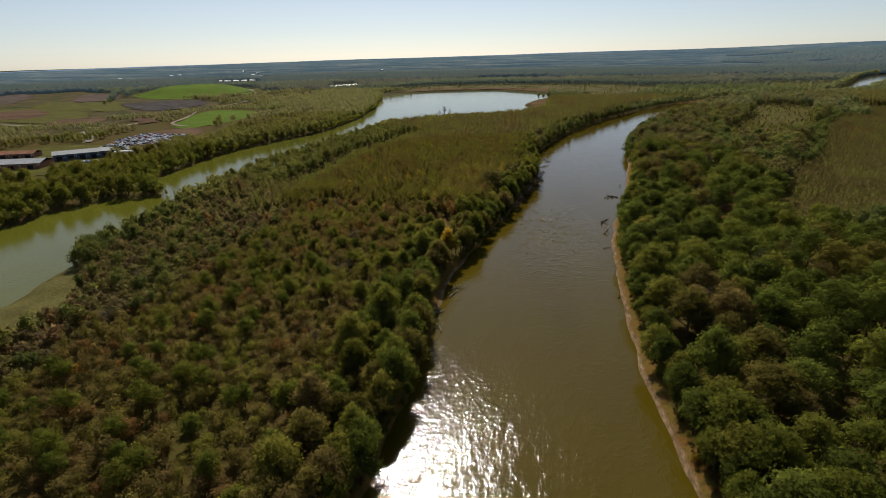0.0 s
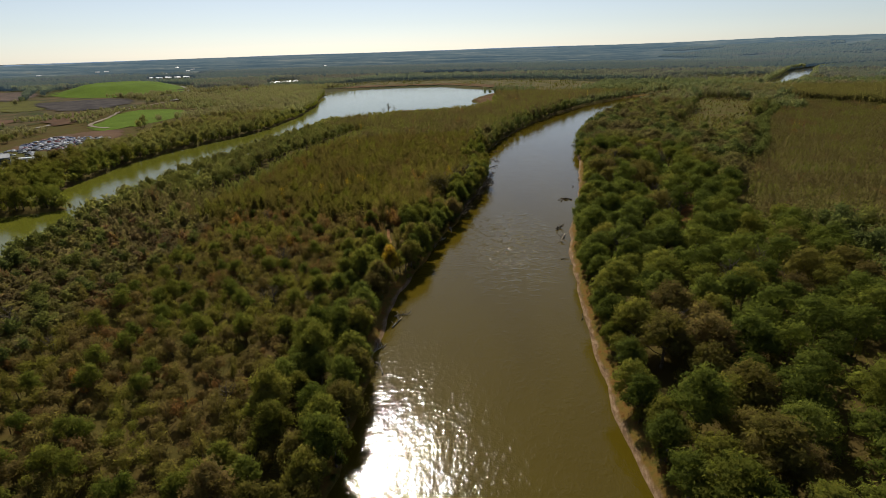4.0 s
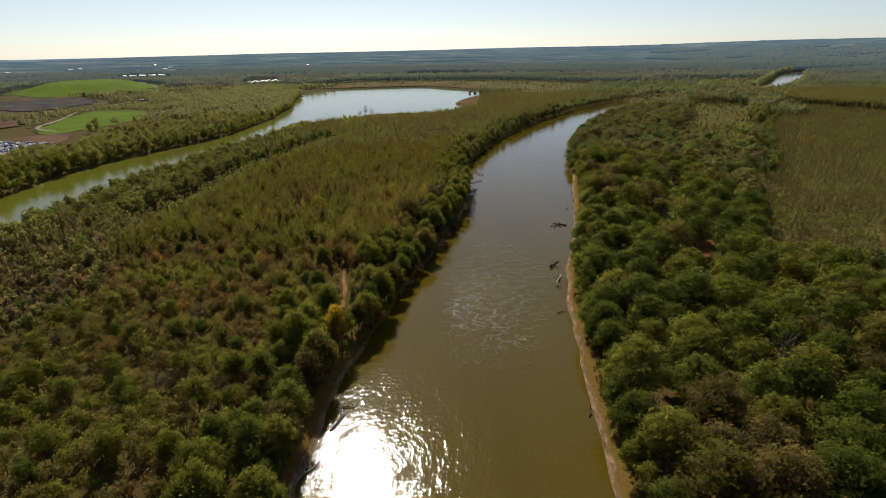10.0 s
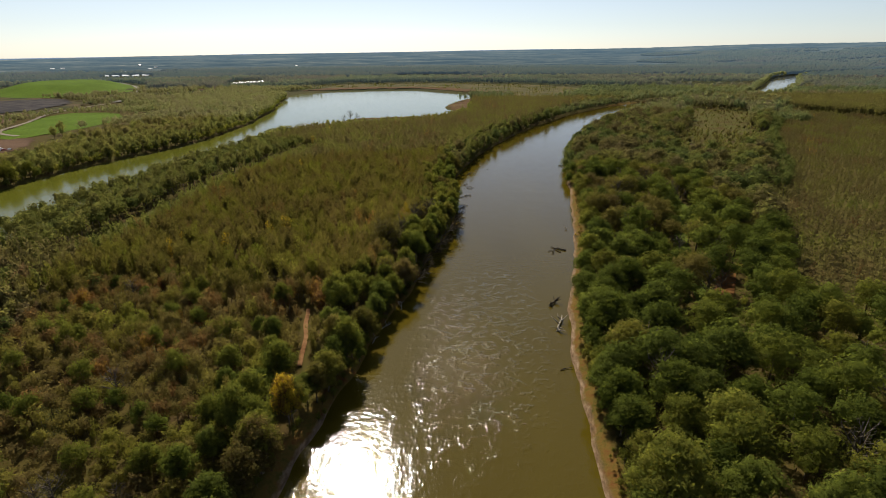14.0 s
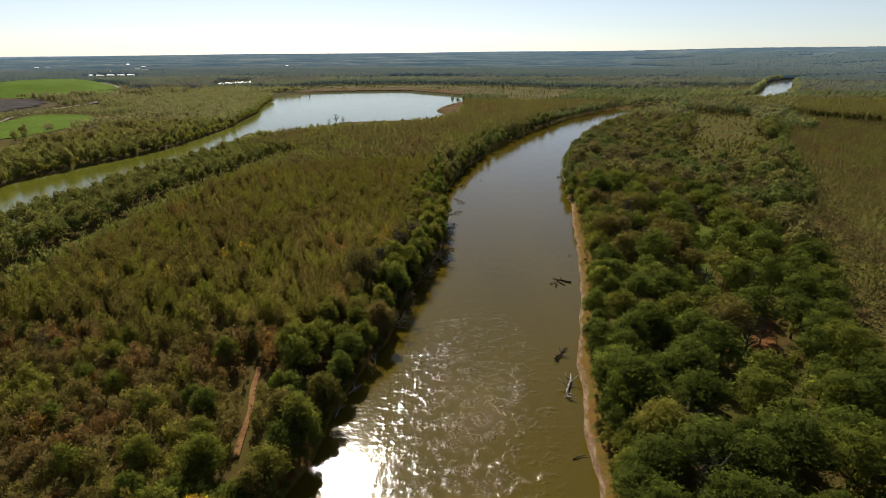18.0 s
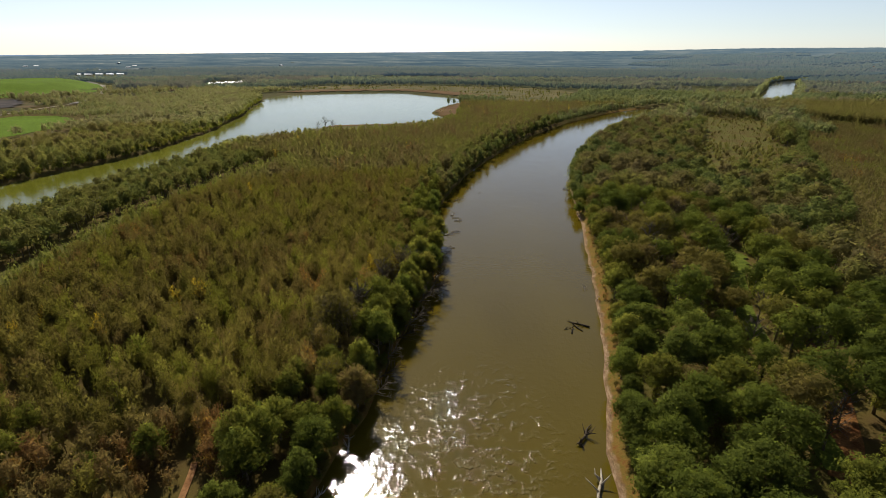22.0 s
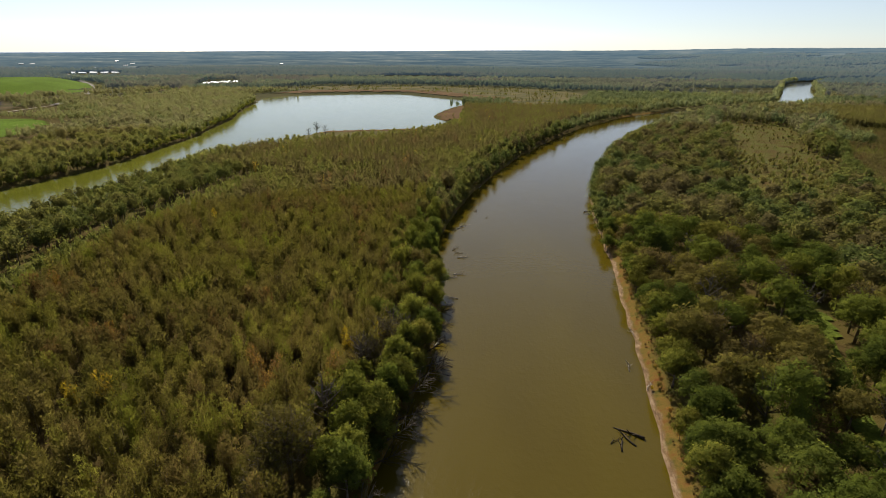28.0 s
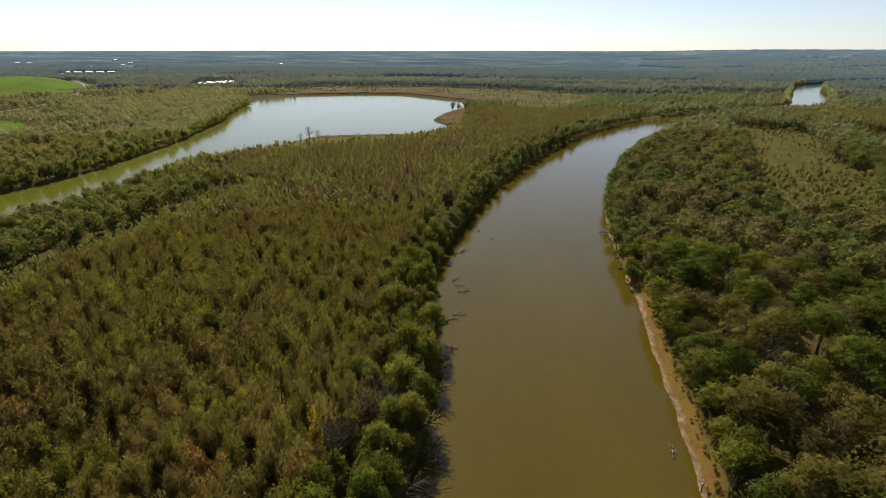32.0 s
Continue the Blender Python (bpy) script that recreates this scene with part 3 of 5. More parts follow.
def thicket_tree(seed, detail):
    """A bushy small tree 7 m high with several stems."""
    r = np.random.default_rng(seed)
    lobes = round_lobes(r, 7, 2.5, 0.8, 7)
    if detail == 2:
        stems = [wood(r, 5.4, 0.08, 2.0, 5, 5), wood(r, 4.6, 0.07, 1.8, 4, 5)]
        return join(stems), join([leaf_cloud(r, lobes, 620, 0.46, 1, 0.9, 0.5, 0.8), *[ball(r, b) for b in lobes[:4]]])
    if detail == 0:
        return tube([(0, 0, 0), (0.3, 0.1, 5)], [0.1, 0.04], 3), join([leaf_cloud(r, lobes, 52, 1.15, 1), ball(r, lobes[0])])
    return tube([(0, 0, 0), (0.3, 0.1, 5)], [0.1, 0.04], 3), join([leaf_cloud(r, lobes, 190, 0.58, 1, 0.9, 0.5, 0.8), ball(r, lobes[0])])


def far_clump(seed):
    """A far-off crown seen as a rough lump, 14 m high."""
    r = np.random.default_rng(seed)
    lobes = round_lobes(r, 14, 6.0, 1.0, 3)
    return (np.zeros((0, 3)), np.zeros((0, 3), int)), join([leaf_cloud(r, lobes, 46, 1.7, 1), ball(r, lobes[0], 0.3)])


def far_tuft(seed):
    """A crown at the horizon: a rough eight-sided lump, 14 m high."""
    r = np.random.default_rng(seed)
    v = np.array([(6, 0, 5), (0, 6, 5), (-6, 0, 5), (0, -6, 5), (0, 0, 14), (0, 0, 0)], float) * r.uniform(0.75, 1.25, (6, 1))
    f = np.array([(0, 1, 4), (1, 2, 4), (2, 3, 4), (3, 0, 4), (1, 0, 5), (2, 1, 5), (3, 2, 5), (0, 3, 5)])
    return (np.zeros((0, 3)), np.zeros((0, 3), int)), (v, f)


def scatter(name, protos, at, scale, tint, label, category, tall=None, leaf=None, even=(0.28, 0.7)):
    """Many plants that nobody could count, joined into one mesh."""
    vs, fs, ws, ts, ns, base = [], [], [], [], [], 0
    pick = rng.integers(0, len(protos), len(at))
    turn = rng.uniform(0, 6.283, len(at))
    ground_z = land(at)
    tall = np.ones(len(at)) if tall is None else tall
    for i, ((wv, wf), (lv, lf)) in enumerate(protos):
        sel = np.flatnonzero(pick == i)
        if not len(sel):
            continue
        pv, pf = np.vstack([wv, lv]), np.vstack([wf, lf + len(wv)])
        c, s = np.cos(turn[sel])[:, None], np.sin(turn[sel])[:, None]
        k = scale[sel][:, None]
        x = (pv[:, 0] * c - pv[:, 1] * s) * k + at[sel, 0][:, None]
        y = (pv[:, 0] * s + pv[:, 1] * c) * k + at[sel, 1][:, None]
        z = pv[:, 2] * k * tall[sel][:, None] + ground_z[sel][:, None] - 0.05
        vs.append(np.stack([x, y, z], 2).reshape(-1, 3))
        n = crown_form(pv, pf, 0.5, *even)
        ns.append(np.stack([n[:, 0] * c - n[:, 1] * s, n[:, 0] * s + n[:, 1] * c, np.repeat(n[None, :, 2], len(sel), 0)], 2).astype(np.float32).reshape(-1, 3))
        fs.append((pf[None] + base + np.arange(len(sel))[:, None, None] * len(pv)).reshape(-1, 3))
        ws.append(np.tile(np.r_[np.ones(len(wf), int), np.zeros(len(lf), int)], len(sel)))
        jit = np.repeat(rng.uniform(-0.045, 0.045, (len(pv) + 2) // 3), 3)[:len(pv)]
        ts.append(np.clip(tint[sel][:, None] + jit, 0, 1).ravel())
        base += len(pv) * len(sel)
    me = mesh_of(name, np.vstack(vs), np.vstack(fs), [leaf or LEAVES, BARK], np.concatenate(ws), np.concatenate(ts), out=np.vstack(ns))
    return tagged(new(name, me), label, category, kind="stuff")


def spots(x0, x1, y0, y1, gap):
    """Points scattered evenly but irregularly."""
    X, Y = np.meshgrid(np.arange(x0, x1, gap), np.arange(y0, y1, gap * 0.9))
    p = np.stack([X.ravel(), Y.ravel()], 1)
    return p + rng.uniform(-0.55, 0.55, p.shape) * gap


# ---- trees: where they stand ----
LEFT_X = lambda y: np.interp(y, LEFT_LINE[:, 1], LEFT_LINE[:, 0])
RIGHT_X = lambda y: np.interp(y, RIGHT_LINE[:, 1], RIGHT_LINE[:, 0])
CHANNEL_X = lambda y: np.interp(y, [-150, 50, 150, 217, 300, 400, 600, 745, 900, 1100, 1300], [-320, -280, -245, -240, -235, -255, -232, -215, -180, -180, -180])
WOOD_EDGE = lambda y: np.interp(y, [0, 235, 262, 375, 470, 592, 730, 900], [260, 230, 100, 146, 191, 243, 320, 430])
CLEARING = np.array([(150, 520), (185, 505), (215, 545), (262, 610), (285, 700), (325, 780), (352, 850), (300, 895), (268, 860), (240, 750), (200, 650), (165, 580)], float)
SLOUGH = smooth([(74, 262), (77, 279), (88, 330), (104, 372), (106, 388), (127, 481), (147, 533), (160, 552)])
SWALE_X = lambda y: np.interp(y, [290, 316, 381, 420, 443, 470, 510, 560], [-168, -165, -164, -166, -160, -155, -150, -140])
SAND_PATH = np.array([(-52, 258), (-50, 249), (-47, 240), (-45, 231), (-44, 226)], float)
FOREST_END = lambda x: np.interp(x, [-205, -160, -110, -69, -40, -15, 5], [600, 650, 676, 705, 740, 800, 2000])      # where the young trees stop short of the lake
REEDY_SPIT = np.array([(-206, 112), (-176, 108), (-158, 118), (-156, 134), (-170, 156), (-182, 170), (-205, 178)], float)
LAKE_MEADOW = np.array([(-430, 1335), (-300, 1318), (-150, 1330), (-90, 1290), (20, 1195), (45, 1120), (60, 1000), (20, 900), (110, 1000), (180, 1130), (215, 1290), (130, 1440), (-100, 1510), (-330, 1480)], float)
YARD = np.array([(-392, 470), (-428, 456), (-458, 490), (-470, 560), (-440, 602), (-394, 545)], float)
UPLAND = np.array([(-1180, 1330), (-726, 770), (-610, 815), (-630, 960), (-700, 1010), (-780, 1060), (-1000, 1130)], float)      # open slope at the foot of the mound
GREEN_PATCH = np.array([(-440, 606), (-470, 600), (-520, 690), (-560, 800), (-530, 830), (-470, 800), (-438, 730), (-432, 660)], float)
SHED_YARD = np.array([(-352, 392), (-366, 330), (-500, 318), (-530, 400), (-480, 462), (-396, 458)], float)
DIRT_FIELD = np.array([(-570, 560), (-640, 500), (-1100, 640), (-1500, 1000), (-1400, 1400), (-1150, 1250), (-860, 900), (-640, 830), (-590, 700)], float)

p = spots(-330, 640, 66, 1000, 3.5)
rv, lk = from_water(p)
keep = (rv > 0.8) & (lk > 2.0) & (p[:, 0] < 0.66 * p[:, 1] + 30) & (p[:, 0] > -1.35 * p[:, 1] - 25)
p, rv, lk = p[keep], rv[keep], lk[keep]
x, y = p.T
patchy = blotch(p, 30, 1.0)
fine = blotch(p, 9, 4.0)
luck = rng.random(len(p))
island = (x < LEFT_X(y) + 1) & (x > CHANNEL_X(y))
right = x > RIGHT_X(y) - 1
trees = {"broad": [], "slim": [], "thicket": [], "low": []}      # rows: x, y, scale, tint, height factor


def add(kind, mask, scale, tint, tall=1.0):
    n = int(mask.sum())
    full = lambda v: v[mask] if isinstance(v, np.ndarray) else np.full(n, v)
    trees[kind].append(np.column_stack([p[mask], full(scale), np.clip(full(tint), 0, 1), full(tall)]))


def thinned(mask, gap):
    """Keeps points of the mask that stand at least about a gap apart."""
    out, taken = np.zeros(len(p), bool), set()
    for i in np.flatnonzero(mask):
        key = (int(p[i, 0] // gap), int(p[i, 1] // gap))
        if key not in taken:
            taken.add(key)
            out[i] = True
    return out


open_sand = off_line(p, SAND_PATH) < 2.3
spit = inside(p, REEDY_SPIT)
clear = inside(p, CLEARING)
GLADE = np.array([(107, 341), (98, 321), (90, 290), (79, 268), (73, 260)], float)
slough = (off_line(p, GLADE) < 4.0) | (off_line(p, SLOUGH) < np.where((y > 360) & (y < 395), 6.5, 2.6))
free = ~open_sand & ~spit
# island: tall green trees along the river, thicket in the south, slender young trees in the north
bank = thinned(island & free & (rv > np.where((y > 148) & (y < 206), 4.2, 1.6)) & (rv < 17) & (y < 980), 6.8)
add("broad", bank, 0.46 + 0.38 * luck, np.where(fine + 0.5 * patchy > 0.2, 0.46 + 0.26 * luck, 0.10 + 0.34 * luck + 0.12 * patchy), 0.88 + 0.3 * rng.random(len(p)))
south = island & free & (rv >= 12) & (y < 262 + 26 * patchy)
mottle = patchy + 0.6 * fine
mixed_in = rng.random(len(p))
add("thicket", south & (mixed_in < 0.95), 0.72 + 0.55 * luck ** 2 + 0.1 * mixed_in, np.clip(0.65 + 0.34 * mottle + 0.26 * (rng.random(len(p)) - 0.5), 0.1, 0.90), 0.52 + 0.34 * mixed_in + 0.45 * np.clip((y - 190) / 70, 0, 1))
add("slim", south & (mixed_in > 0.95), 0.55 + 0.3 * luck, 0.50 + 0.2 * mottle + 0.2 * luck)
north = island & free & (y < FOREST_END(x)) & (rv >= 13) & (y >= 262 + 26 * patchy) & (y < 1000)
near_lake = lk < 16 + 6 * patchy
gap_x = x - SWALE_X(y)
along_swale = (y > 295) & (y < 560)
swale = along_swale & (gap_x > -6) & (gap_x < 5)
green_side = along_swale & (gap_x >= 5) & (gap_x < 20 + 8 * patchy)
tall_belt = along_swale & (gap_x <= -6)
add("slim", north & ~near_lake & (luck < 0.9) & ~swale & ~green_side & ~tall_belt, 0.74 + 0.46 * luck, np.where(rng.random(len(p)) < 0.003, 0.95, 0.63 + 0.26 * patchy + 0.18 * fine + 0.2 * (rng.random(len(p)) - 0.5)))
add("broad", thinned(north & tall_belt, 5.6), 0.52 + 0.24 * luck, 0.20 + 0.32 * luck, 1.1)
add("slim", north & green_side & (luck < 0.85), 0.6 + 0.35 * luck, 0.30 + 0.14 * luck)
add("broad", thinned(island & free & (y < 300) & (lk < 15), 7), 0.45 + 0.25 * luck, 0.14 + 0.22 * luck)
add("thicket", thinned(north & near_lake & ~along_swale, 4.6), 1.3 + 0.6 * luck, 0.27 + 0.16 * luck)
add("thicket", thinned(island & (y >= FOREST_END(x)) & (y < FOREST_END(x) + 48), 6) & (luck < 0.8), 0.75 + 0.55 * luck, 0.27 + 0.17 * luck)
add("thicket", thinned(island & (y >= FOREST_END(x) + 48) & (y < 1000), 13) & (luck < 0.6), 0.3 + 0.35 * luck, 0.3 + 0.35 * luck, 0.8)
add("broad", thinned(south & (fine > 0.28), 9), 0.42 + 0.2 * luck, 0.18 + 0.2 * luck)
# right bank: old broadleaf wood, then open sapling ground
edge = WOOD_EDGE(y)
wooded = right & (x < edge) & ~clear & ~slough & (rv > np.where((y > 300) & (y < 408), 6.6, 5.6))
gaps = (fine + 0.4 * patchy) > 0.45
add("broad", thinned(wooded & ~gaps, 10.0), np.where(rv < 9, 0.58, 0.80) + 0.50 * luck, np.where(patchy + 0.6 * fine > np.where(y < 350, 0.22, -0.04 - 0.0004 * (y - 350)), 0.42 + 0.34 * rng.random(len(p)), 0.02 + 0.31 * rng.random(len(p))), 0.84)
add("thicket", thinned(right & (x < edge) & ~clear & ~slough & (rv > 3.4), 5.2) & (luck < 0.7), 0.55 + 0.5 * luck, 0.15 + 0.6 * luck)
add("thicket", right & clear & (luck < 0.05 + 0.16 * (fine > 0.15)), 0.35 + 0.5 * rng.random(len(p)), 0.30 + 0.40 * rng.random(len(p)), 0.8)
add("thicket", thinned(right & clear & (y < 640 + 40 * patchy) & (fine > -0.25), 5.4) & (luck < 0.8), 0.6 + 0.5 * luck, 0.28 + 0.42 * luck)
add("thicket", (off_line(p, SAND_PATH) < 3.2) & (off_line(p, SAND_PATH) > 1.4), 0.18 + 0.2 * luck, 0.40 + 0.4 * luck)
rows_front = 890 - 1.6 * (x - 383) + 5 * patchy      # where the tall planted block behind the open ground begins
planted = right & ~clear & (x > 366) & (y > rows_front)
field = right & ~clear & ~planted & (x >= edge + 4) & (y > 262) & ((y < 735 + 40 * patchy) | (x > 366))
add("low", field & (fine < 0.40), np.where(x < edge + 24 + 12 * patchy, 0.55, np.where(patchy > 0.12, 0.5, 0.42)) + 0.25 * luck, 0.62 + 0.34 * patchy + 0.2 * fine, 0.85)
add("low", right & clear & (fine + 0.5 * patchy > -0.05) & (luck < 0.85), 0.16 + 0.14 * luck, 0.50 + 0.30 * patchy + 0.2 * fine, 0.6)
add("broad", thinned(field & (x < edge + 14) & (y > 420), 8), 0.5 + 0.25 * luck, 0.10 + 0.2 * luck)
beyond = right & ~clear & (x >= edge) & (y >= 735 + 40 * patchy) & (x <= 366)
add("slim", planted & (luck < 0.8), 1.15 + 0.25 * luck, 0.58 + 0.12 * patchy + 0.08 * fine)
add("broad", thinned(right & ~clear & (x >= edge) & ((y <= 262) | beyond), 8.6), 0.62 + 0.4 * luck, np.where(patchy > 0, 0.42 + 0.2 * luck, 0.12 + 0.3 * luck))
for kind in trees:
    trees[kind] = np.vstack(trees[kind])

# ---- rows of trees that lean over the water ----
def bank_row(line, inland, gap, first, last, seed):
    """Points along a bank, set back by a small varying way."""
    r = np.random.default_rng(seed)
    s = np.r_[0, np.cumsum(np.linalg.norm(np.diff(line, axis=0), axis=1))]
    t = np.arange(0, s[-1], gap) + r.uniform(-0.3, 0.3, len(np.arange(0, s[-1], gap))) * gap
    q = np.column_stack([np.interp(t, s, line[:, k]) for k in (0, 1)])
    way = unit(np.column_stack([np.interp(t + 2, s, line[:, k]) - np.interp(t - 2, s, line[:, k]) for k in (0, 1)]))
    q += np.column_stack([-way[:, 1], way[:, 0]]) * r.uniform(*inland, (len(q), 1))
    q = q[(q[:, 1] > first) & (q[:, 1] < last)]
    return q, r.random(len(q))


BARE_BANK = lambda y: (y > 148) & (y < 206)      # a stretch of island bank with open mud below the trees
q, u = bank_row(LEFT_LINE, (0.6, 3.2), 5.0, 66, 1000, 2)
q[:, 0] -= np.where(BARE_BANK(q[:, 1]), 3.0, 0)
trees["broad"] = np.vstack([trees["broad"], np.column_stack([q, 0.36 + 0.46 * u, 0.06 + 0.66 * np.roll(u, 3) ** 1.3, 0.80 + 0.45 * np.roll(u, 5)])])
q, u = bank_row(LEFT_LINE, (0.2, 1.6), 3.4, 66, 700, 3)
q[:, 0] -= np.where(BARE_BANK(q[:, 1]), 2.6, 0)
trees["thicket"] = np.vstack([trees["thicket"], np.column_stack([q, 0.40 + 0.45 * u, 0.15 + 0.55 * np.roll(u, 3), np.full(len(q), 0.8)])])
q, u = bank_row(RIGHT_LINE, (-6.2, -4.0), 5.4, 66, 1000, 4)
q[:, 0] += 1.0 * step(295, 315, q[:, 1]) * step(415, 400, q[:, 1]) - 4.2 * step(405, 440, q[:, 1])      # set back behind the weedy bank; upstream the crowns hang over the water
trees["broad"] = np.vstack([trees["broad"], np.column_stack([q, 0.46 + 0.34 * u, 0.04 + 0.5 * np.roll(u, 3) ** 2, np.full(len(q), 0.95)])])
q, u = bank_row(RIGHT_LINE, (-5.8, -2.2), 1.0, 66, 640, 5)
trees["thicket"] = np.vstack([trees["thicket"], np.column_stack([q, 0.15 + 0.32 * u ** 1.4, 0.42 + 0.52 * np.roll(u, 3), np.full(len(q), 0.72)])])

red = np.array([(46.0, 330, 0.42, 0.92, 0.9), (45.0, 322, 0.34, 0.90, 0.8), (45.5, 341, 0.3, 0.97, 0.8), (28.5, 178, 0.4, 0.9, 0.9)])      # red autumn bushes on the bank
trees["thicket"] = np.vstack([trees["thicket"], red])

bar = np.array([(-262, 290, 1.1, 0.30, 1.0), (-256, 293, 1.0, 0.44, 1.1), (-250, 295, 0.8, 0.36, 1.1), (-244, 297, 0.7, 0.48, 1.0)])      # bushes on the bar in the channel
trees["thicket"] = np.vstack([trees["thicket"], bar])

# ---- trees that stand out ----
HERO_RIGHT = [  # x, y, scale, tint, height factor
    (145, 456, 0.85, 0.04, 1.15), (40, 124, 1.05, 0.24, 1.05), (32, 149, 0.70, 0.08, 1.0), (60, 178, 0.95, 0.20, 1.0), (52, 100, 0.9, 0.34, 0.95), (34, 194, 0.62, 0.46, 1.0),
    (66, 321, 1.25, 0.16, 1.0), (52, 332, 0.70, 0.06, 1.0), (62, 427, 0.70, 0.04, 1.05), (65, 484, 0.74, 0.04, 1.05), (63, 468, 0.62, 0.10, 1.0), (68, 503, 0.7, 0.16, 1.0), (73, 521, 0.7, 0.50, 1.0), (44, 268, 0.9, 0.10, 1.0), (52, 290, 1.0, 0.12, 1.0)]
HERO_LEFT = [
    (-39.2, 204.6, 0.78, 0.46, 1.0), (-39.4, 203.2, 0.58, 0.97, 1.55), (-28.5, 330, 0.66, 0.32, 1.0), (-26.5, 336, 0.45, 0.34, 1.0), (-18.5, 369, 0.66, 0.36, 1.0), (-31, 278, 0.6, 0.40, 0.95), (-19, 442, 0.55, 0.30, 1.1), (-55, 236, 0.62, 0.18, 0.95),
    (-44, 177, 0.72, 0.12, 1.0), (-41, 124, 0.68, 0.22, 1.0), (-47, 116, 0.75, 0.46, 0.95), (-37, 238, 0.60, 0.20, 1.0), (-46, 86, 0.85, 0.56, 0.9), (-33, 289, 0.62, 0.32, 0.95)]
hero = np.array(HERO_RIGHT + HERO_LEFT)
BROAD = trees["broad"]
BROAD = BROAD[(off_line(BROAD[:, :2], SAND_PATH) > 6) & (off_line(BROAD[:, :2], GLADE) > 4.5)]
BARE_SPOTS = np.array([(-35, 311), (-30, 317), (-22, 357), (-18, 353)], float)      # leafless trees on the island bank
THIN_SPOTS = np.array([(-33, 303.5), (-36.5, 296), (-22.5, 350.5), (-26, 343), (78, 384), (88, 402), (99, 425), (84, 452), (112, 446), (70, 408), (104, 400), (120, 380)])      # half-bare trees
BROAD = BROAD[np.min(np.hypot(BROAD[:, 0][:, None] - THIN_SPOTS[:, 0], BROAD[:, 1][:, None] - THIN_SPOTS[:, 1]), 1) > 6.0]
BROAD = BROAD[np.min(np.hypot(BROAD[:, 0][:, None] - BARE_SPOTS[:, 0], BROAD[:, 1][:, None] - BARE_SPOTS[:, 1]), 1) > 4.5]
BROAD = BROAD[np.min(np.hypot(BROAD[:, 0][:, None] - hero[:, 0], BROAD[:, 1][:, None] - hero[:, 1]), 1) > 6.5]
BROAD = np.vstack([hero, BROAD])


def nearest(rows):
    """How near the walk passes each plant while it is ahead of the eye."""
    ahead = np.maximum(np.maximum(78, np.abs(rows[:, 0]) / 0.72), rows[:, 1] - 257)
    return np.hypot(ahead, rows[:, 0])


def split(rows, limit):
    order = np.argsort(nearest(rows), kind="stable")
    return rows[order[:limit]], rows[order[limit:]]


TINT_STEPS = [(0.06, "dark green"), (0.20, "green"), (0.34, "bright green"), (0.46, "yellow-green"), (0.60, "olive"), (0.72, "olive-brown"), (0.86, "russet"), (0.97, "golden yellow")]


def single_trees(rows, make, seeds, name, words, category, group):
    """One thing a tree: trunk and crown, sharing meshes between alike trees."""
    made = {}
    shapes = [make(s, 2) for s in seeds]
    woods = [mesh_of("trunk", v, f, BARK, smooth_faces=True) for (v, f), _ in shapes]
    z = land(rows[:, :2])
    for i, (x, y, scale, tint, tall) in enumerate(rows):
        shape = int(rng.integers(len(shapes)))
        c = min(range(len(TINT_STEPS)), key=lambda n: abs(TINT_STEPS[n][0] - tint))
        m = pose(x, y, z[i] - 0.05, 0, 0, float(rng.uniform(0, 360)))
        if (shape, c) not in made:
            v, f = shapes[shape][1]
            jit = np.repeat(np.random.default_rng(5).uniform(-0.09, 0.09, (len(v) + 2) // 3), 3)[:len(v)]
            me = mesh_of("crown", v, f, LEAVES, tint=np.clip(TINT_STEPS[c][0] + jit, 0, 1), out=crown_form(v, f))
            made[shape, c] = tree = new(name)
            tree.matrix_basis = m
            tagged(tree, words % TINT_STEPS[c][1], category, group)
            part_mesh("trunk", woods[shape], tree)
            part_mesh("crown", me, tree)
        else:
            tree = copy_thing(made[shape, c], m)
        tree.scale = (scale, scale, scale * tall)


near_b, rest_b = split(BROAD, 300)
near_s, rest_s = split(trees["slim"], 300)
near_t, rest_t = split(trees["thicket"], 200)
single_trees(near_b, broad_tree, (1, 2, 3, 4), "broadleaf_tree", "broadleaf tree with a dense %s crown near the river", "tree", "trees along the river")
single_trees(near_s, slim_tree, (5, 6, 7, 8), "young_poplar", "slender young poplar with thin %s foliage on the island", "tree", "young poplars on the island")
single_trees(near_t, thicket_tree, (9, 10, 12), "bushy_tree", "bushy small tree with several stems and %s leaves", "bush", "bushes near the river")
dist = lambda r: np.hypot(r[:, 0], r[:, 1] - 150)


def stuff(rows, make, seeds, detail, name, label, category, even=(0.28, 0.7)):
    if len(rows):
        scatter(name, [make(s, detail) for s in seeds], rows[:, :2], rows[:, 2], rows[:, 3], label, category, rows[:, 4], LEAVES if detail > 0 else FAR_LEAVES, even)


stuff(rest_b[nearest(rest_b) < 215], broad_tree, (21, 22, 23, 24), 1, "river_woods", "dense mixed green and olive broadleaf woods", "woods", (0.22, 0.45))
far_b = rest_b[nearest(rest_b) >= 560]
rest_b = rest_b[nearest(rest_b) < 560]
stuff(rest_b[nearest(rest_b) >= 215], broad_tree, (25, 26, 27, 28), 0, "upstream_woods", "green and olive broadleaf woods along the bend", "woods", (0.22, 0.4))
stuff(rest_s[nearest(rest_s) < 250], slim_tree, (31, 32, 33, 34), 1, "poplar_stand", "dense stand of slender olive-brown young poplars", "young trees")
stuff(rest_s[nearest(rest_s) >= 250], slim_tree, (35, 36, 37, 38), 0, "far_poplar_stand", "stand of slender olive-brown young poplars", "young trees")
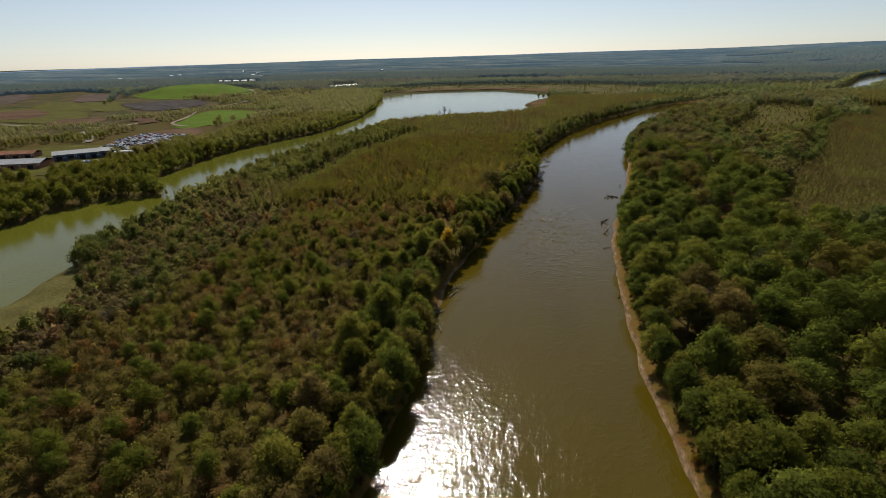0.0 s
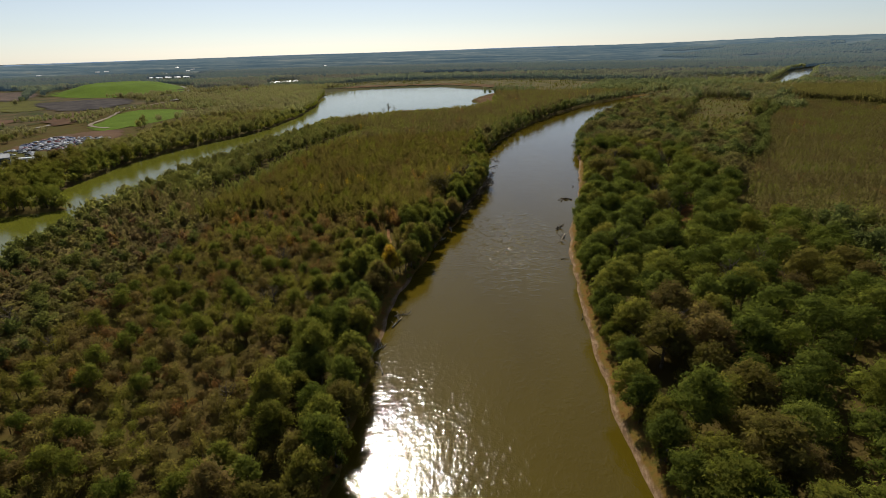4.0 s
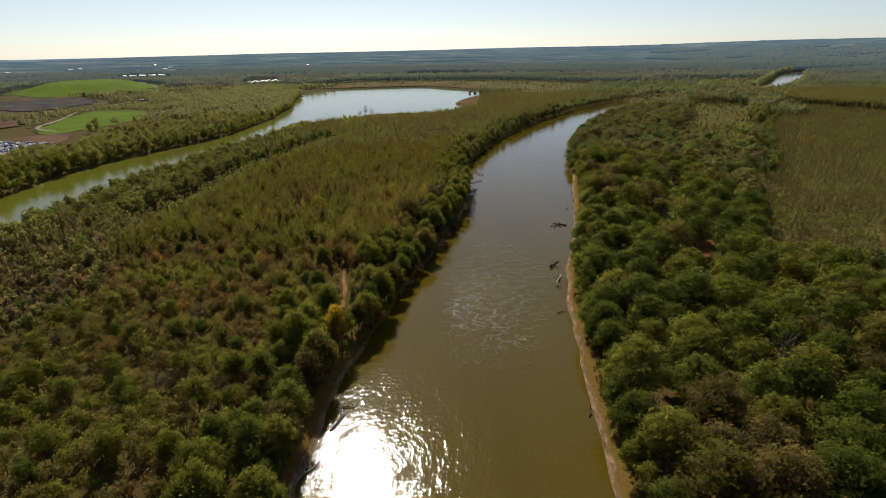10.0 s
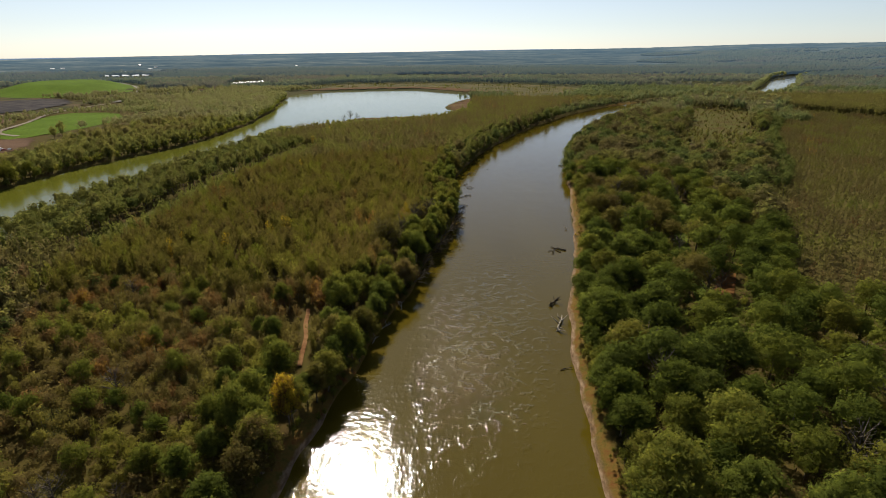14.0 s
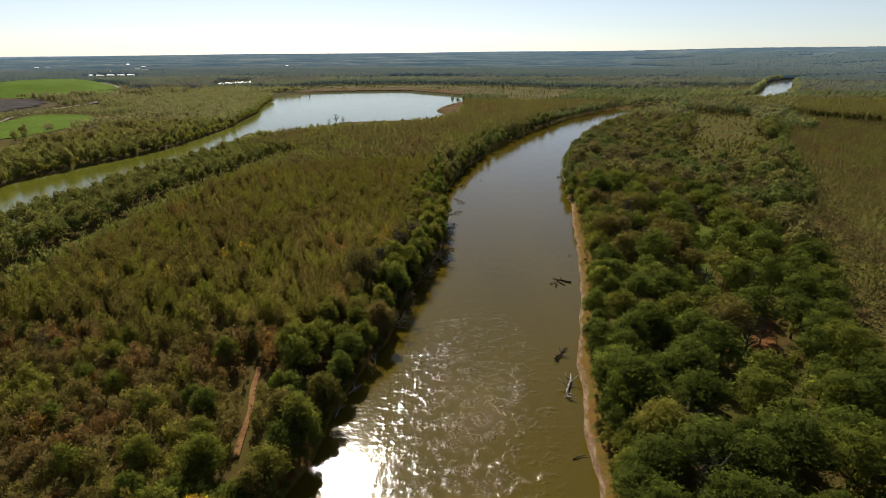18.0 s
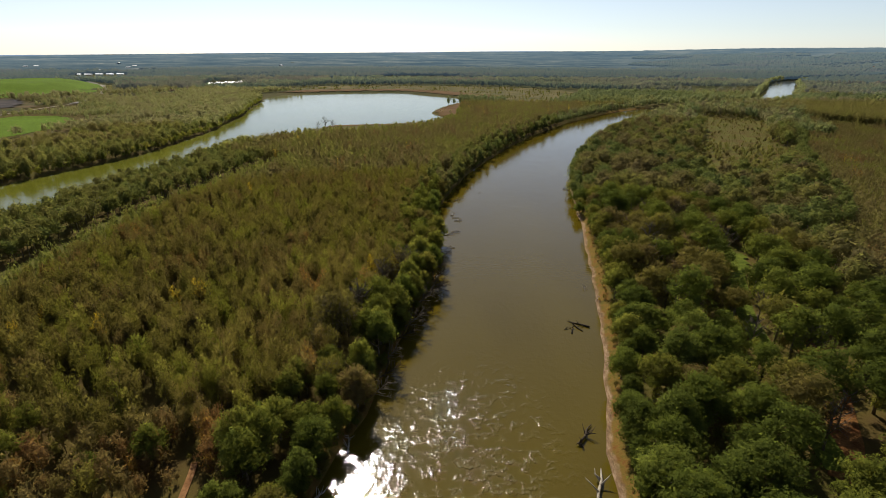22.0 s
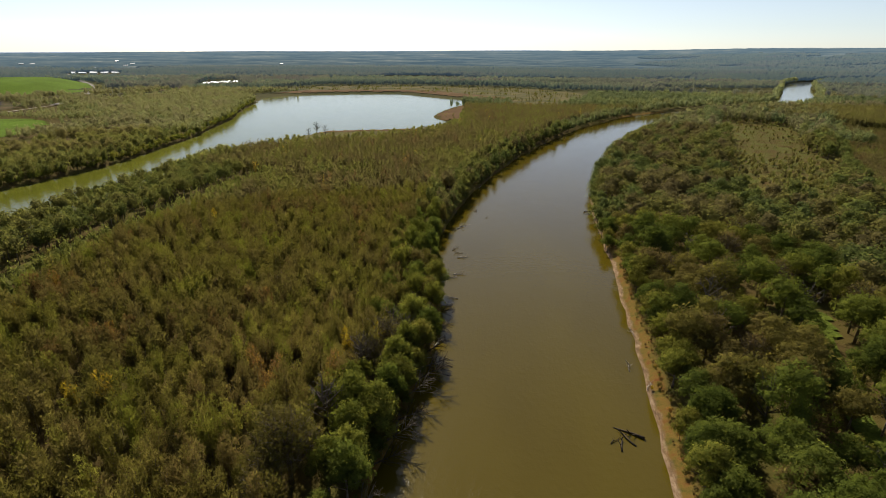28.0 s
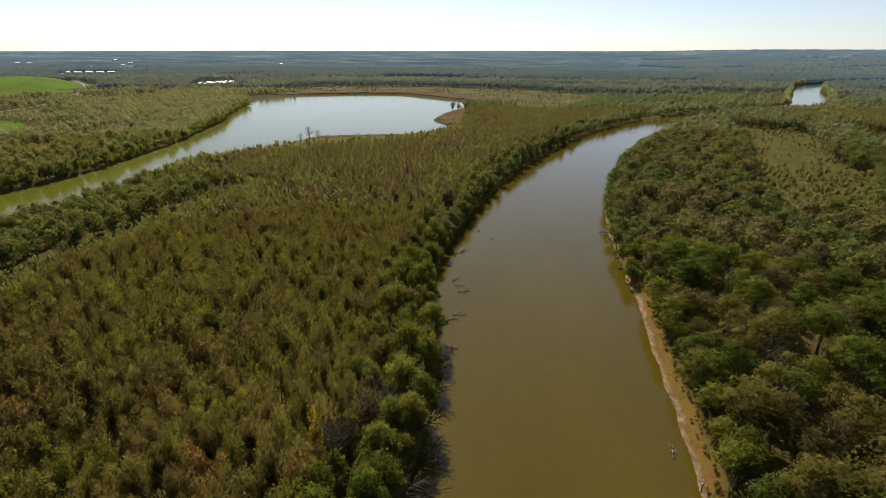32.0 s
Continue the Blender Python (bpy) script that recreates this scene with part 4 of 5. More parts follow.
stuff(rest_t[nearest(rest_t) < 225], thicket_tree, (41, 42, 43, 44), 1, "thicket", "mottled green and russet thicket of small trees", "thicket")
stuff(rest_t[nearest(rest_t) >= 225], thicket_tree, (41, 42, 43, 44), 0, "far_thicket", "mottled green thicket of small trees", "thicket")
stuff(trees["low"], slim_tree, (45, 46, 47, 48), -1, "sapling_field", "low olive-brown saplings on open ground", "saplings")

scatter("bend_woods", [far_clump(s) for s in (81, 82, 83, 84)], far_b[:, :2], far_b[:, 2] * 1.05, far_b[:, 3], "green and olive woods beyond the river bend", "woods", leaf=HAZE_GREY_LEAVES)

# ---- woods across the channel and in the distance ----
w = spots(-900, -180, 60, 1420, 7.8)
lw = from_water(w)[1]
belt = (w[:, 0] < CHANNEL_X(w[:, 1])) & (lw > np.where(w[:, 1] > 1130, 34, 1.2)) & (w[:, 1] < 1290)
bl = blotch(w, 60, 2.0)
groves = (lw < 58 + 16 * bl) | ((bl > 0.06) & (w[:, 1] > 250)) | ((w[:, 0] > -540) & (w[:, 1] > 820))
GROVES = [np.array(g, float) for g in ([(-640, 470), (-560, 490), (-500, 495)], [(-620, 690), (-575, 730), (-545, 840)], [(-690, 560), (-620, 580)], [(-640, 540), (-600, 600)])]
near_grove = np.min([off_line(w, g) for g in GROVES], 0) < 22
groves |= near_grove
for ring, room in ((YARD, 24), (GREEN_PATCH, 6), (SHED_YARD, 12), (UPLAND, 2)):
    groves &= (from_ring(w, ring) > room)
groves &= (from_ring(w, DIRT_FIELD) > 4) | near_grove
groves &= off_mound(w) > 1.0
w, lw, bl = w[belt & groves], lw[belt & groves], bl[belt & groves]
u = rng.random(len(w))
tint = np.where(lw < 14, 0.26 + 0.20 * u, np.where(bl > 0.16, 0.44 + 0.16 * u, 0.20 + 0.32 * u))
view = w[:, 0] > -1.2 * w[:, 1] - 40
w, lw, bl, u, tint = w[view], lw[view], bl[view], u[view], tint[view]
close = dist(w) < 420
very_far = dist(w) > 640
for sel, protos, name in ((close, [broad_tree(s, 1, 1.4) for s in (51, 52, 53)], "channel_woods"), (~close & ~very_far, [broad_tree(s, 0, 1.4) for s in (54, 55, 56)], "far_channel_woods"),
                          (very_far, [far_clump(s) for s in (57, 58, 59)], "lakeside_woods")):
    scatter(name, protos, w[sel], ((0.55 + 0.4 * u) * np.where((w[:, 0] < -470) & (w[:, 1] < 900), 0.68, 1.0))[sel], tint[sel], "green woods along the far side of the side channel", "woods", leaf={"channel_woods": LEAVES, "far_channel_woods": FAR_LEAVES}.get(name, HAZE_GREY_LEAVES), even=(0.22, 0.5))

q, u = bank_row(LAKE_EDGE[:len(smooth(CHANNEL_SHORE))], (0.4, 3.6), 2.8, 60, 1090, 6)
scatter("channel_bushes", [thicket_tree(s, 0) for s in (71, 72, 73)], q, 0.7 + 0.5 * u, 0.12 + 0.36 * np.roll(u, 5), "green bushes hanging over the channel bank", "bushes")

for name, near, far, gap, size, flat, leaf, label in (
        ("middle_woods", 850, 1250, 11.5, 1.0, 1.0, HAZE_GREY_LEAVES, "unbroken flat woods of mixed olive and green"),
        ("far_woods", 1250, 1750, 11.5, 1.0, 1.0, HAZY_LEAVES, "hazy olive woods on flat land"),
        ("distant_woods", 1750, 2520, 13.5, 1.65, 0.55, HAZY_BACKDROP_LEAVES, "hazy distant woods on flat land"),
        ("backdrop_woods", 2520, 4000, 14.5, 1.75, 0.5, HAZY_BACKDROP_LEAVES, "hazy blue-green woods far off")):
    q = spots(-far * 0.86, far * 0.86, near * 0.5, far, gap)
    r = np.hypot(q[:, 0], q[:, 1] - 150)
    q = q[(r > near) & (r < far) & (q[:, 0] > -1.4 * q[:, 1]) & (q[:, 0] < 1.0 * q[:, 1] + 60)]
    if near > 2500:      # farther off, single crowns show on the eastern hills alone
        q = q[(np.hypot(q[:, 0], q[:, 1] - 150) < 2700) | (q[:, 0] > 0.3 * q[:, 1] + 120 * np.sin(q[:, 1] / 90))]
    rq, lq = from_water(q)
    b1, b2 = blotch(q / (3.0, 1.0), 120, 6.0), blotch(q, 420, 8.0)
    ok = (rq > 5) & (lq > np.where(q[:, 1] > 1130, 34, 9)) & (b1 + b2 < 0.52)
    ok &= ~((q[:, 0] > -330) & (q[:, 0] < 640) & (q[:, 1] < 1000))
    ok &= ~((q[:, 0] <= -180) & (q[:, 0] > -900) & (q[:, 1] < 1290))
    meadow = (lq < 95) & (q[:, 1] > 1000) & (b1 > -0.18)
    ok &= ~meadow & (from_ring(q, LAKE_MEADOW) > 4)
    ok &= off_mound(q) > 1.05
    ok &= (off_line(q, np.array([(-1230, 1990), (-1080, 1740)])) > 80) & (off_line(q, np.array([(-630, 1600), (-550, 1380)])) > 42)
    ok &= (from_ring(q, DIRT_FIELD) > 10) & (from_ring(q, UPLAND) > 2)
    q, b1, b2 = q[ok], b1[ok], b2[ok]
    u = rng.random(len(q))
    protos = [(far_clump if near < 1700 else far_tuft)(s) for s in (61, 62, 63, 64)]
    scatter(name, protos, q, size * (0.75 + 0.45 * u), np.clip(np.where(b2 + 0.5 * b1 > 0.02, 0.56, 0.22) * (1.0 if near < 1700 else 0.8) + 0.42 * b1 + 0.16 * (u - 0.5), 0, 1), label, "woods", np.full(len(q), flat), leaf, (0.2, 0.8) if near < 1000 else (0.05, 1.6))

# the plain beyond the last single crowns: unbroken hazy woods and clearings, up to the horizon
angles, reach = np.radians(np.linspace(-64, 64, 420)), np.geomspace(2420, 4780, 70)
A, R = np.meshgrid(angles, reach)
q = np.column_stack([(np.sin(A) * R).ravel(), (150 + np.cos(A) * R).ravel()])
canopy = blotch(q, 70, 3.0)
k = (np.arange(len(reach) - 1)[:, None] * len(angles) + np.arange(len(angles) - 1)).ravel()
me = mesh_of("backdrop_plain", np.column_stack([q, rise(q) + 5 + 3.5 * canopy]), np.stack([k, k + 1, k + len(angles) + 1, k + len(angles)], 1), HAZY_FAR_PLAIN, smooth_faces=True)
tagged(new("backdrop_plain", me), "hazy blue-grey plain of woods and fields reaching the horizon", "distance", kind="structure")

# woods that close the place on both sides and behind
q = spots(-420, 460, -260, 420, 10.0)
rq, lq = from_water(q)
seen = (q[:, 1] > 54) & (q[:, 0] < 0.66 * q[:, 1] + 46) & (q[:, 0] > -1.35 * q[:, 1] - 48)
west = q[:, 0] < CHANNEL_X(q[:, 1])
q = q[(rq > 5) & (lq > 4) & ~seen & ~(west & (q[:, 1] > 60)) & ~((q[:, 1] < 66) & (np.abs(q[:, 0]) < 34))]
u = rng.random(len(q))
scatter("side_woods", [far_clump(s) for s in (91, 92, 93, 94)], q, 0.62 + 0.4 * u, 0.15 + 0.5 * np.roll(u, 7), "mixed green and olive riverside woods", "woods")

q, u = bank_row(LEFT_LINE, (1.0, 9.0), 5.0, 1000, 1900, 12)
q2, u2 = bank_row(RIGHT_LINE, (-9.0, -1.0), 5.0, 1000, 1900, 13)
q, u = np.vstack([q, q2]), np.r_[u, u2]
scatter("bank_woods", [far_clump(s) for s in (95, 96, 97)], q, 0.80 + 0.35 * u, 0.10 + 0.3 * np.roll(u, 5), "green trees along the banks of the far reach", "woods", leaf=HAZE_GREY_LEAVES)

q = spots(-430, 220, 1000, 1510, 9)
q = q[(from_ring(q, LAKE_MEADOW) < -3) & (np.minimum(*from_water(q)) > 30) & (blotch(q, 50, 3.0) > -0.02)]
u = rng.random(len(q))
q, u = q[u < 0.75], u[u < 0.75]
scatter("meadow_bushes", [thicket_tree(s, 0) for s in (75, 76, 77)], q, 0.28 + 0.6 * u, 0.30 + 0.4 * np.roll(u, 4), "scattered bushes on the marsh meadow behind the lake", "bushes")


# ---- open ground: meadows, fields, roads ----
def patch(name, ring, mat, gap, lift, label, category, kind="structure"):
    """A sheet of ground cover that follows the land, with an uneven edge."""
    ring = smooth([*ring, ring[0]], 5) if len(ring) < 30 else np.asarray(ring, float)
    lo, hi = ring.min(0), ring.max(0)
    X, Y = np.meshgrid(np.arange(lo[0], hi[0] + gap, gap), np.arange(lo[1], hi[1] + gap, gap))
    g = np.stack([X.ravel(), Y.ravel()], 1)
    g += np.random.default_rng(len(name)).uniform(-0.25, 0.25, g.shape) * gap
    n = X.shape[1]
    k = (np.arange(X.shape[0] - 1)[:, None] * n + np.arange(n - 1)).ravel()
    f = np.stack([k, k + 1, k + n + 1, k + n], 1)
    f = f[inside(g[f].mean(1), ring)]
    used, f = np.unique(f, return_inverse=True)
    v = g[used]
    me = mesh_of(name, np.column_stack([v, land(v) + lift]), f.reshape(-1, 4), mat, smooth_faces=True)
    return tagged(new(name, me), label, category, kind=kind)


def strip(name, line, width, mat, lift, label, category):
    """A road or path along a line."""
    s = smooth(line, 8)
    t = unit(np.gradient(s, axis=0))
    side = np.column_stack([t[:, 1], -t[:, 0]]) * width / 2
    v = np.vstack([s - side, s + side])
    n = len(s)
    f = [(i, n + i, n + i + 1, i + 1) for i in range(n - 1)]
    me = mesh_of(name, np.column_stack([v, land(v) + lift]), f, mat, smooth_faces=True)
    return tagged(new(name, me), label, category, kind="structure")


patch("meadow_clearing", CLEARING, MEADOW, 4, 0.35, "rough green meadow in a woodland clearing", "meadow")
patch("brush_field", [(106, 268), (152, 374), (197, 468), (249, 592), (326, 730), (520, 765), (560, 690), (330, 400), (215, 266)], BRUSH, 6, 0.3,
      "open ground with olive-brown brush and weeds", "brush")
patch("reedy_spit", REEDY_SPIT, WEEDS, 4, 0.30, "tan grassy spit beside the channel", "grass")
strip("sand_path", wobble(smooth(SAND_PATH, 3), 1.0, 3.0), 1.25, SAND, 0.35, "bare orange sand path on the wooded bank", "path")
strip("green_slough", SLOUGH[::3], 5.5, LUSH, 0.4, "lush green overgrown slough through the woods", "slough")
strip("rusty_glade", wobble(smooth(GLADE, 5), 1.5, 2.0), 6.0, RUST, 0.35, "rust-orange weedy glade under the trees", "glade")
patch("slough_glade", [(101, 370), (107, 368), (111, 380), (108, 391), (103, 389), (100, 379)], LUSH, 2, 0.5, "lush green glade in the woods", "glade")
strip("island_swale", [(SWALE_X(v), v) for v in (300, 330, 380, 420, 443, 470, 510, 545)], 9, GRASS, 0.35, "low grassy swale between tree belts", "swale")
patch("green_field", GREEN_PATCH, LAWN, 8, 0.4, "bright green grass field behind the trees", "field")
patch("rough_pasture", DIRT_FIELD, FIELD, 22, 0.5, "rough green and brown pasture of a landfill", "field")
patch("quarry_floor", [(-1154, 985), (-1330, 1190), (-1480, 1300), (-1500, 1180), (-1330, 1010), (-1228, 950)], QUARRY, 14, 1.0, "grey-brown bare quarry floor", "quarry")
patch("quarry_bench", [(-960, 1040), (-1060, 1190), (-1180, 1290), (-1230, 1260), (-1120, 1110), (-1000, 1000)], QUARRY, 10, 1.3, "brown bare bench cut into the landfill", "quarry")
patch("upper_grass", [(-760, 800), (-960, 860), (-1090, 1010), (-1000, 990), (-900, 1010), (-740, 850)], GRASS, 10, 1.1, "green grassed slope below the bare bench", "field")
patch("brown_field", [(-930, 720), (-960, 800), (-921, 825), (-860, 790), (-800, 730), (-790, 690), (-850, 680)], DIRT, 12, 1.2, "reddish brown bare field", "field")
patch("bare_bank", [(-676, 610), (-712, 664), (-694, 700), (-640, 690), (-628, 636), (-643, 605)], DIRT, 8, 1.2, "reddish brown bare bank", "dirt")
patch("bare_slope", [(-604, 690), (-650, 790), (-600, 810), (-550, 690), (-540, 632)], DIRT, 8, 1.3, "reddish brown bare slope below the soil heap", "dirt")
patch("shed_yard", SHED_YARD, GRASS, 8, 0.35, "worn grass yard round the metal sheds", "yard")
patch("scrap_yard", YARD, DIRT, 6, 0.35, "bare dirt scrap yard full of parked cars", "yard")
oval = [(-925 - 0.585 * 258 * math.cos(a) + 0.811 * 148 * math.sin(a), 1298 + 0.811 * 258 * math.cos(a) + 0.585 * 148 * math.sin(a)) for a in np.linspace(0, 6.283, 48)[:-1]]
patch("grassy_mound", oval, LAWN, 12, 0.9, "smooth bright green grassed landfill mound", "hill")
patch("open_slope", UPLAND, FIELD, 16, 0.6, "rough olive grass slope at the foot of the mound", "field")
patch("dark_soil_heap", [(-850, 955), (-760, 1040), (-665, 960), (-640, 830), (-690, 815), (-790, 890)], SOIL, 12, 1.6, "dark bare soil cut below the mound", "soil")
patch("green_terrace", [(-700, 650), (-760, 640), (-930, 740), (-1010, 850), (-900, 860), (-720, 740)], GRASS, 12, 1.0, "green grassed terrace among bare earth", "field")
patch("far_green_field", [(-690, 1280), (-640, 1290), (-660, 1420), (-720, 1410)], LAWN, 12, 0.8, "small bright green field beside the road", "field")
patch("ploughed_field", [(-630, 1290), (-560, 1290), (-570, 1420), (-650, 1425)], DIRT, 12, 0.8, "ploughed brown field", "field")
patch("lake_meadow", LAKE_MEADOW, MARSH, 10, 0.6, "tan and olive marsh meadow behind the lake", "meadow")
patch("reed_margin", [(-375, 1240), (-335, 1258), (-290, 1287), (-225, 1312), (-145, 1323), (-100, 1285), (-20, 1210), (22, 1165), (60, 1190), (-10, 1270), (-90, 1350), (-200, 1362), (-330, 1330)],
      REEDS, 8, 1.0, "rust-brown reeds along the lake shore", "reeds")
patch("reed_point", [(-46, 935), (-30, 885), (30, 900), (60, 1000), (10, 1090), (-20, 1040)], REEDS, 6, 0.6, "brown reed point reaching into the lake", "reeds")
patch("near_reeds", [(-176, 705), (-168, 735), (-152, 768), (-112, 779), (-70, 793), (-44, 824), (-32, 800), (-45, 745), (-69, 708), (-110, 680), (-160, 655), (-186, 640)],
      WEEDS, 5, 0.4, "olive marsh grass on the near lake shore", "marsh")
patch("near_reed_edge", [(-160, 768), (-112, 780), (-68, 794), (-60, 780), (-110, 766), (-158, 752)], REEDS, 4, 0.7, "brown reeds on the near lake shore", "reeds")
strip("quarry_road", [(-551, 593), (-620, 600), (-686, 608), (-761, 622), (-900, 650)], 9, GRAVEL, 0.9, "pale gravel haul road", "road")
strip("haul_road", [(-480, 480), (-520, 528), (-558, 557), (-551, 593), (-559, 652), (-566, 705), (-600, 760)], 8, ROAD, 0.8, "pale road past the scrap yard", "road")
strip("country_road", [(-600, 980), (-625, 1050), (-704, 1200), (-780, 1330), (-1000, 1588), (-1364, 2017)], 12, ROAD, 1.4, "pale road winding between fields", "road")
strip("field_track", [(-455, 612), (-500, 640), (-535, 720), (-585, 830), (-600, 980)], 5, GRAVEL, 0.9, "pale track along the green field", "track")


# ---- buildings ----
def box_bm(sx, sy, z0, z1, bevel=0.0, at=(0, 0)):
    bm = bmesh.new()
    bmesh.ops.create_cube(bm, size=1, matrix=Matrix.Translation((at[0], at[1], (z0 + z1) / 2)) @ Matrix.Diagonal((sx, sy, z1 - z0, 1)))
    if bevel:
        bmesh.ops.bevel(bm, geom=bm.edges[:], offset=bevel, segments=1, affect="EDGES")
    return bm


def gable_bm(sx, sy, z0, rise_by, eave):
    """A pitched roof with thickness and overhang; its ridge runs along x."""
    bm = bmesh.new()
    a, b, t = sx / 2 + eave, sy / 2 + eave, 0.3
    prof = [(-b, z0), (0, z0 + rise_by), (b, z0), (b, z0 - t), (0, z0 + rise_by - t), (-b, z0 - t)]
    ends = [[bm.verts.new((s * a, y, z)) for y, z in prof] for s in (-1, 1)]
    for i in range(6):
        j = (i + 1) % 6
        bm.faces.new((ends[0][i], ends[0][j], ends[1][j], ends[1][i]))
    for e in ends:
        bm.faces.new((e[0], e[1], e[4], e[5]))
        bm.faces.new((e[1], e[2], e[3], e[4]))
    bmesh.ops.recalc_face_normals(bm, faces=bm.faces[:])
    return bm


def shed(name, x, y, turn, length, depth, wall, roof_rise, wall_mat, roof_mat, doors, label, category, group=""):
    b = new(name)
    b.matrix_basis = pose(x, y, level(x, y) - 0.1, 0, 0, turn)
    part("wall", box_bm(length, depth, -0.5, wall), wall_mat, b)
    part("roof", gable_bm(length, depth, wall + 0.1, roof_rise, 0.6), roof_mat, b)
    for i in range(doors):
        dx = length * ((i + 0.5) / doors - 0.5)
        if category in ("shed", "warehouse", "house", "hut"):
            w = part("window", box_bm(1.7, 0.16, wall * 0.52, wall * 0.82, at=(dx + length / doors * 0.42, -depth / 2 - 0.08)), WHITE, b)
            part("pane", box_bm(1.4, 0.1, wall * 0.55, wall * 0.79, at=(dx + length / doors * 0.42, -depth / 2 - 0.14)), GLASS, w, "dark glass pane")
        part("door", box_bm(min(4.0, length / doors * 0.5), 0.2, 0, wall * 0.7, at=(dx, -depth / 2 - 0.1)), DARK, b)
    return tagged(b, label, category, group)


shed("metal_shed", -406, 399, 44, 42, 17, 5.5, 2.2, BLUE_METAL, GREY_METAL, 5, "long blue-grey metal shed with a pale roof", "shed")
shed("warehouse", -430, 352, 20, 56, 22, 5.0, 2.4, BRICK, GREY_METAL, 4, "low warehouse with a pale grey metal roof", "warehouse")
shed("brick_shed", -470, 396, 20, 30, 14, 4.5, 2.0, BRICK, BRICK, 3, "small red-brown shed in the yard", "shed")
shed("site_trailer", -380, 420, 30, 17, 4, 3.2, 0.4, WHITE, WHITE, 2, "long white site trailer on the grass", "trailer")
for i in range(9):
    shed("distribution_shed", -1287 + 13.5 * i, 1958 + 7.4 * i + (i % 2) * 9, 28, 10, 24, 3.0, 3.4 - 0.8 * (i % 3), WHITE, WHITE, 2, "white flat industrial hall in the distance", "industrial hall", "white halls in the distance")
for i in range(24):
    shed("greenhouse", -656 + 6.6 * (i // 3) + 9 * (i % 3) + 2.5 * math.sin(5.0 * i), 1560 + 11 * (i // 3) - 26 * (i % 3), 60, 4.5, 5, 1.6, 1.0, WHITE, WHITE if i % 2 else GREY_METAL, 1, "small white roofed building near the wood", "greenhouse", "white roofs behind the channel woods")
hs = random.Random(4)
for i in range(34):
    hx, hy = hs.uniform(950, 2100), hs.uniform(1700, 2900)
    if hx > 0.66 * hy - 100 and hx < 0.86 * hy:
        shed("house", hx, hy, hs.uniform(0, 180), 15, 10, 6, 3.5, WHITE if i % 3 else BRICK, GREY_METAL if i % 2 else BRICK, 2,
             "two-storey house with a pitched roof among hillside trees", "house", "houses on the wooded rise")
for i in range(14):
    shed("farm_building", hs.uniform(-2100, 900), hs.uniform(2300, 3000), hs.uniform(0, 180), 17, 9, 5, 2, GREY_METAL, WHITE, 2, "pale far-off building among woods", "building", "buildings in the distance")


def car_bm(long, tall):
    """A car's body in side profile, rounded in plan."""
    bm = bmesh.new()
    prof = [(-long / 2, 0.35), (-long / 2 + 0.05, 0.8), (-long * 0.38, 0.95), (-long * 0.26, tall), (long * 0.14, tall), (long * 0.28, 0.98), (long / 2 - 0.1, 0.82), (long / 2, 0.4)]
    sides = [[bm.verts.new((x, s * (0.86 if z < 1 else 0.68), z)) for x, z in prof] for s in (-1, 1)]
    n = len(prof)
    for i in range(n):
        j = (i + 1) % n
        bm.faces.new((sides[0][i], sides[0][j], sides[1][j], sides[1][i]))
    bm.faces.new(sides[0][::-1])
    bm.faces.new(sides[1])
    return bm


def car(paint, long, tall, label):
    c = new("scrap_car")
    part("body", car_bm(long, tall), paint, c)
    part("window_band", box_bm(long * 0.40, 1.52, tall - 0.42, tall - 0.06, at=(-long * 0.06, 0)), GLASS, c)
    wheel = bmesh.new()
    bmesh.ops.create_cone(wheel, cap_ends=True, segments=10, radius1=0.33, radius2=0.33, depth=0.22, matrix=Matrix.Rotation(math.pi / 2, 4, "X"))
    me = bpy.data.meshes.new("wheel")
    wheel.to_mesh(me)
    wheel.free()
    me.materials.append(RUBBER)
    for sx in (-0.3, 0.3):
        for sy in (-0.78, 0.78):
            part_mesh("wheel", me, c).location = (sx * long, sy, 0.33)
    return tagged(c, label, "car", "cars in the scrap yard")


words = ("white", "silver", "blue", "red", "black")
kinds = [car(PAINTS[i], 4.4 + 0.15 * i, 1.42 + 0.05 * (i % 2), f"{words[i]} car parked in the dirt scrap yard") for i in range(5)]
used = set()
cs = random.Random(8)
spot = spots(-505, -340, 372, 612, 5.0)
parked = (spot[:, 1] < 466) & (blotch(spot, 9, 2.0) > 0.12) & (off_line(spot, np.array([(-398, 440), (-420, 452), (-436, 462)])) < 11) & (off_line(spot, np.array([(-425, 386), (-381, 412)])) > 13)
parked |= (off_line(spot, np.array([(-386, 378), (-362, 392)])) < 4)
spot = spot[(from_ring(spot, YARD) < -3.0) | parked]
spot_z = land(spot)
for i, (x, y) in enumerate(spot[:230]):
    kind = cs.choices(range(5), (4, 5, 3, 1, 4))[0]
    m = pose(x, y, spot_z[i] + 0.36, 0, 0, 28 + (90 if cs.random() < 0.25 else 0) + cs.uniform(-7, 7))
    if kind in used:
        copy_thing(kinds[kind], m)
    else:
        used.add(kind)
        kinds[kind].matrix_basis = m


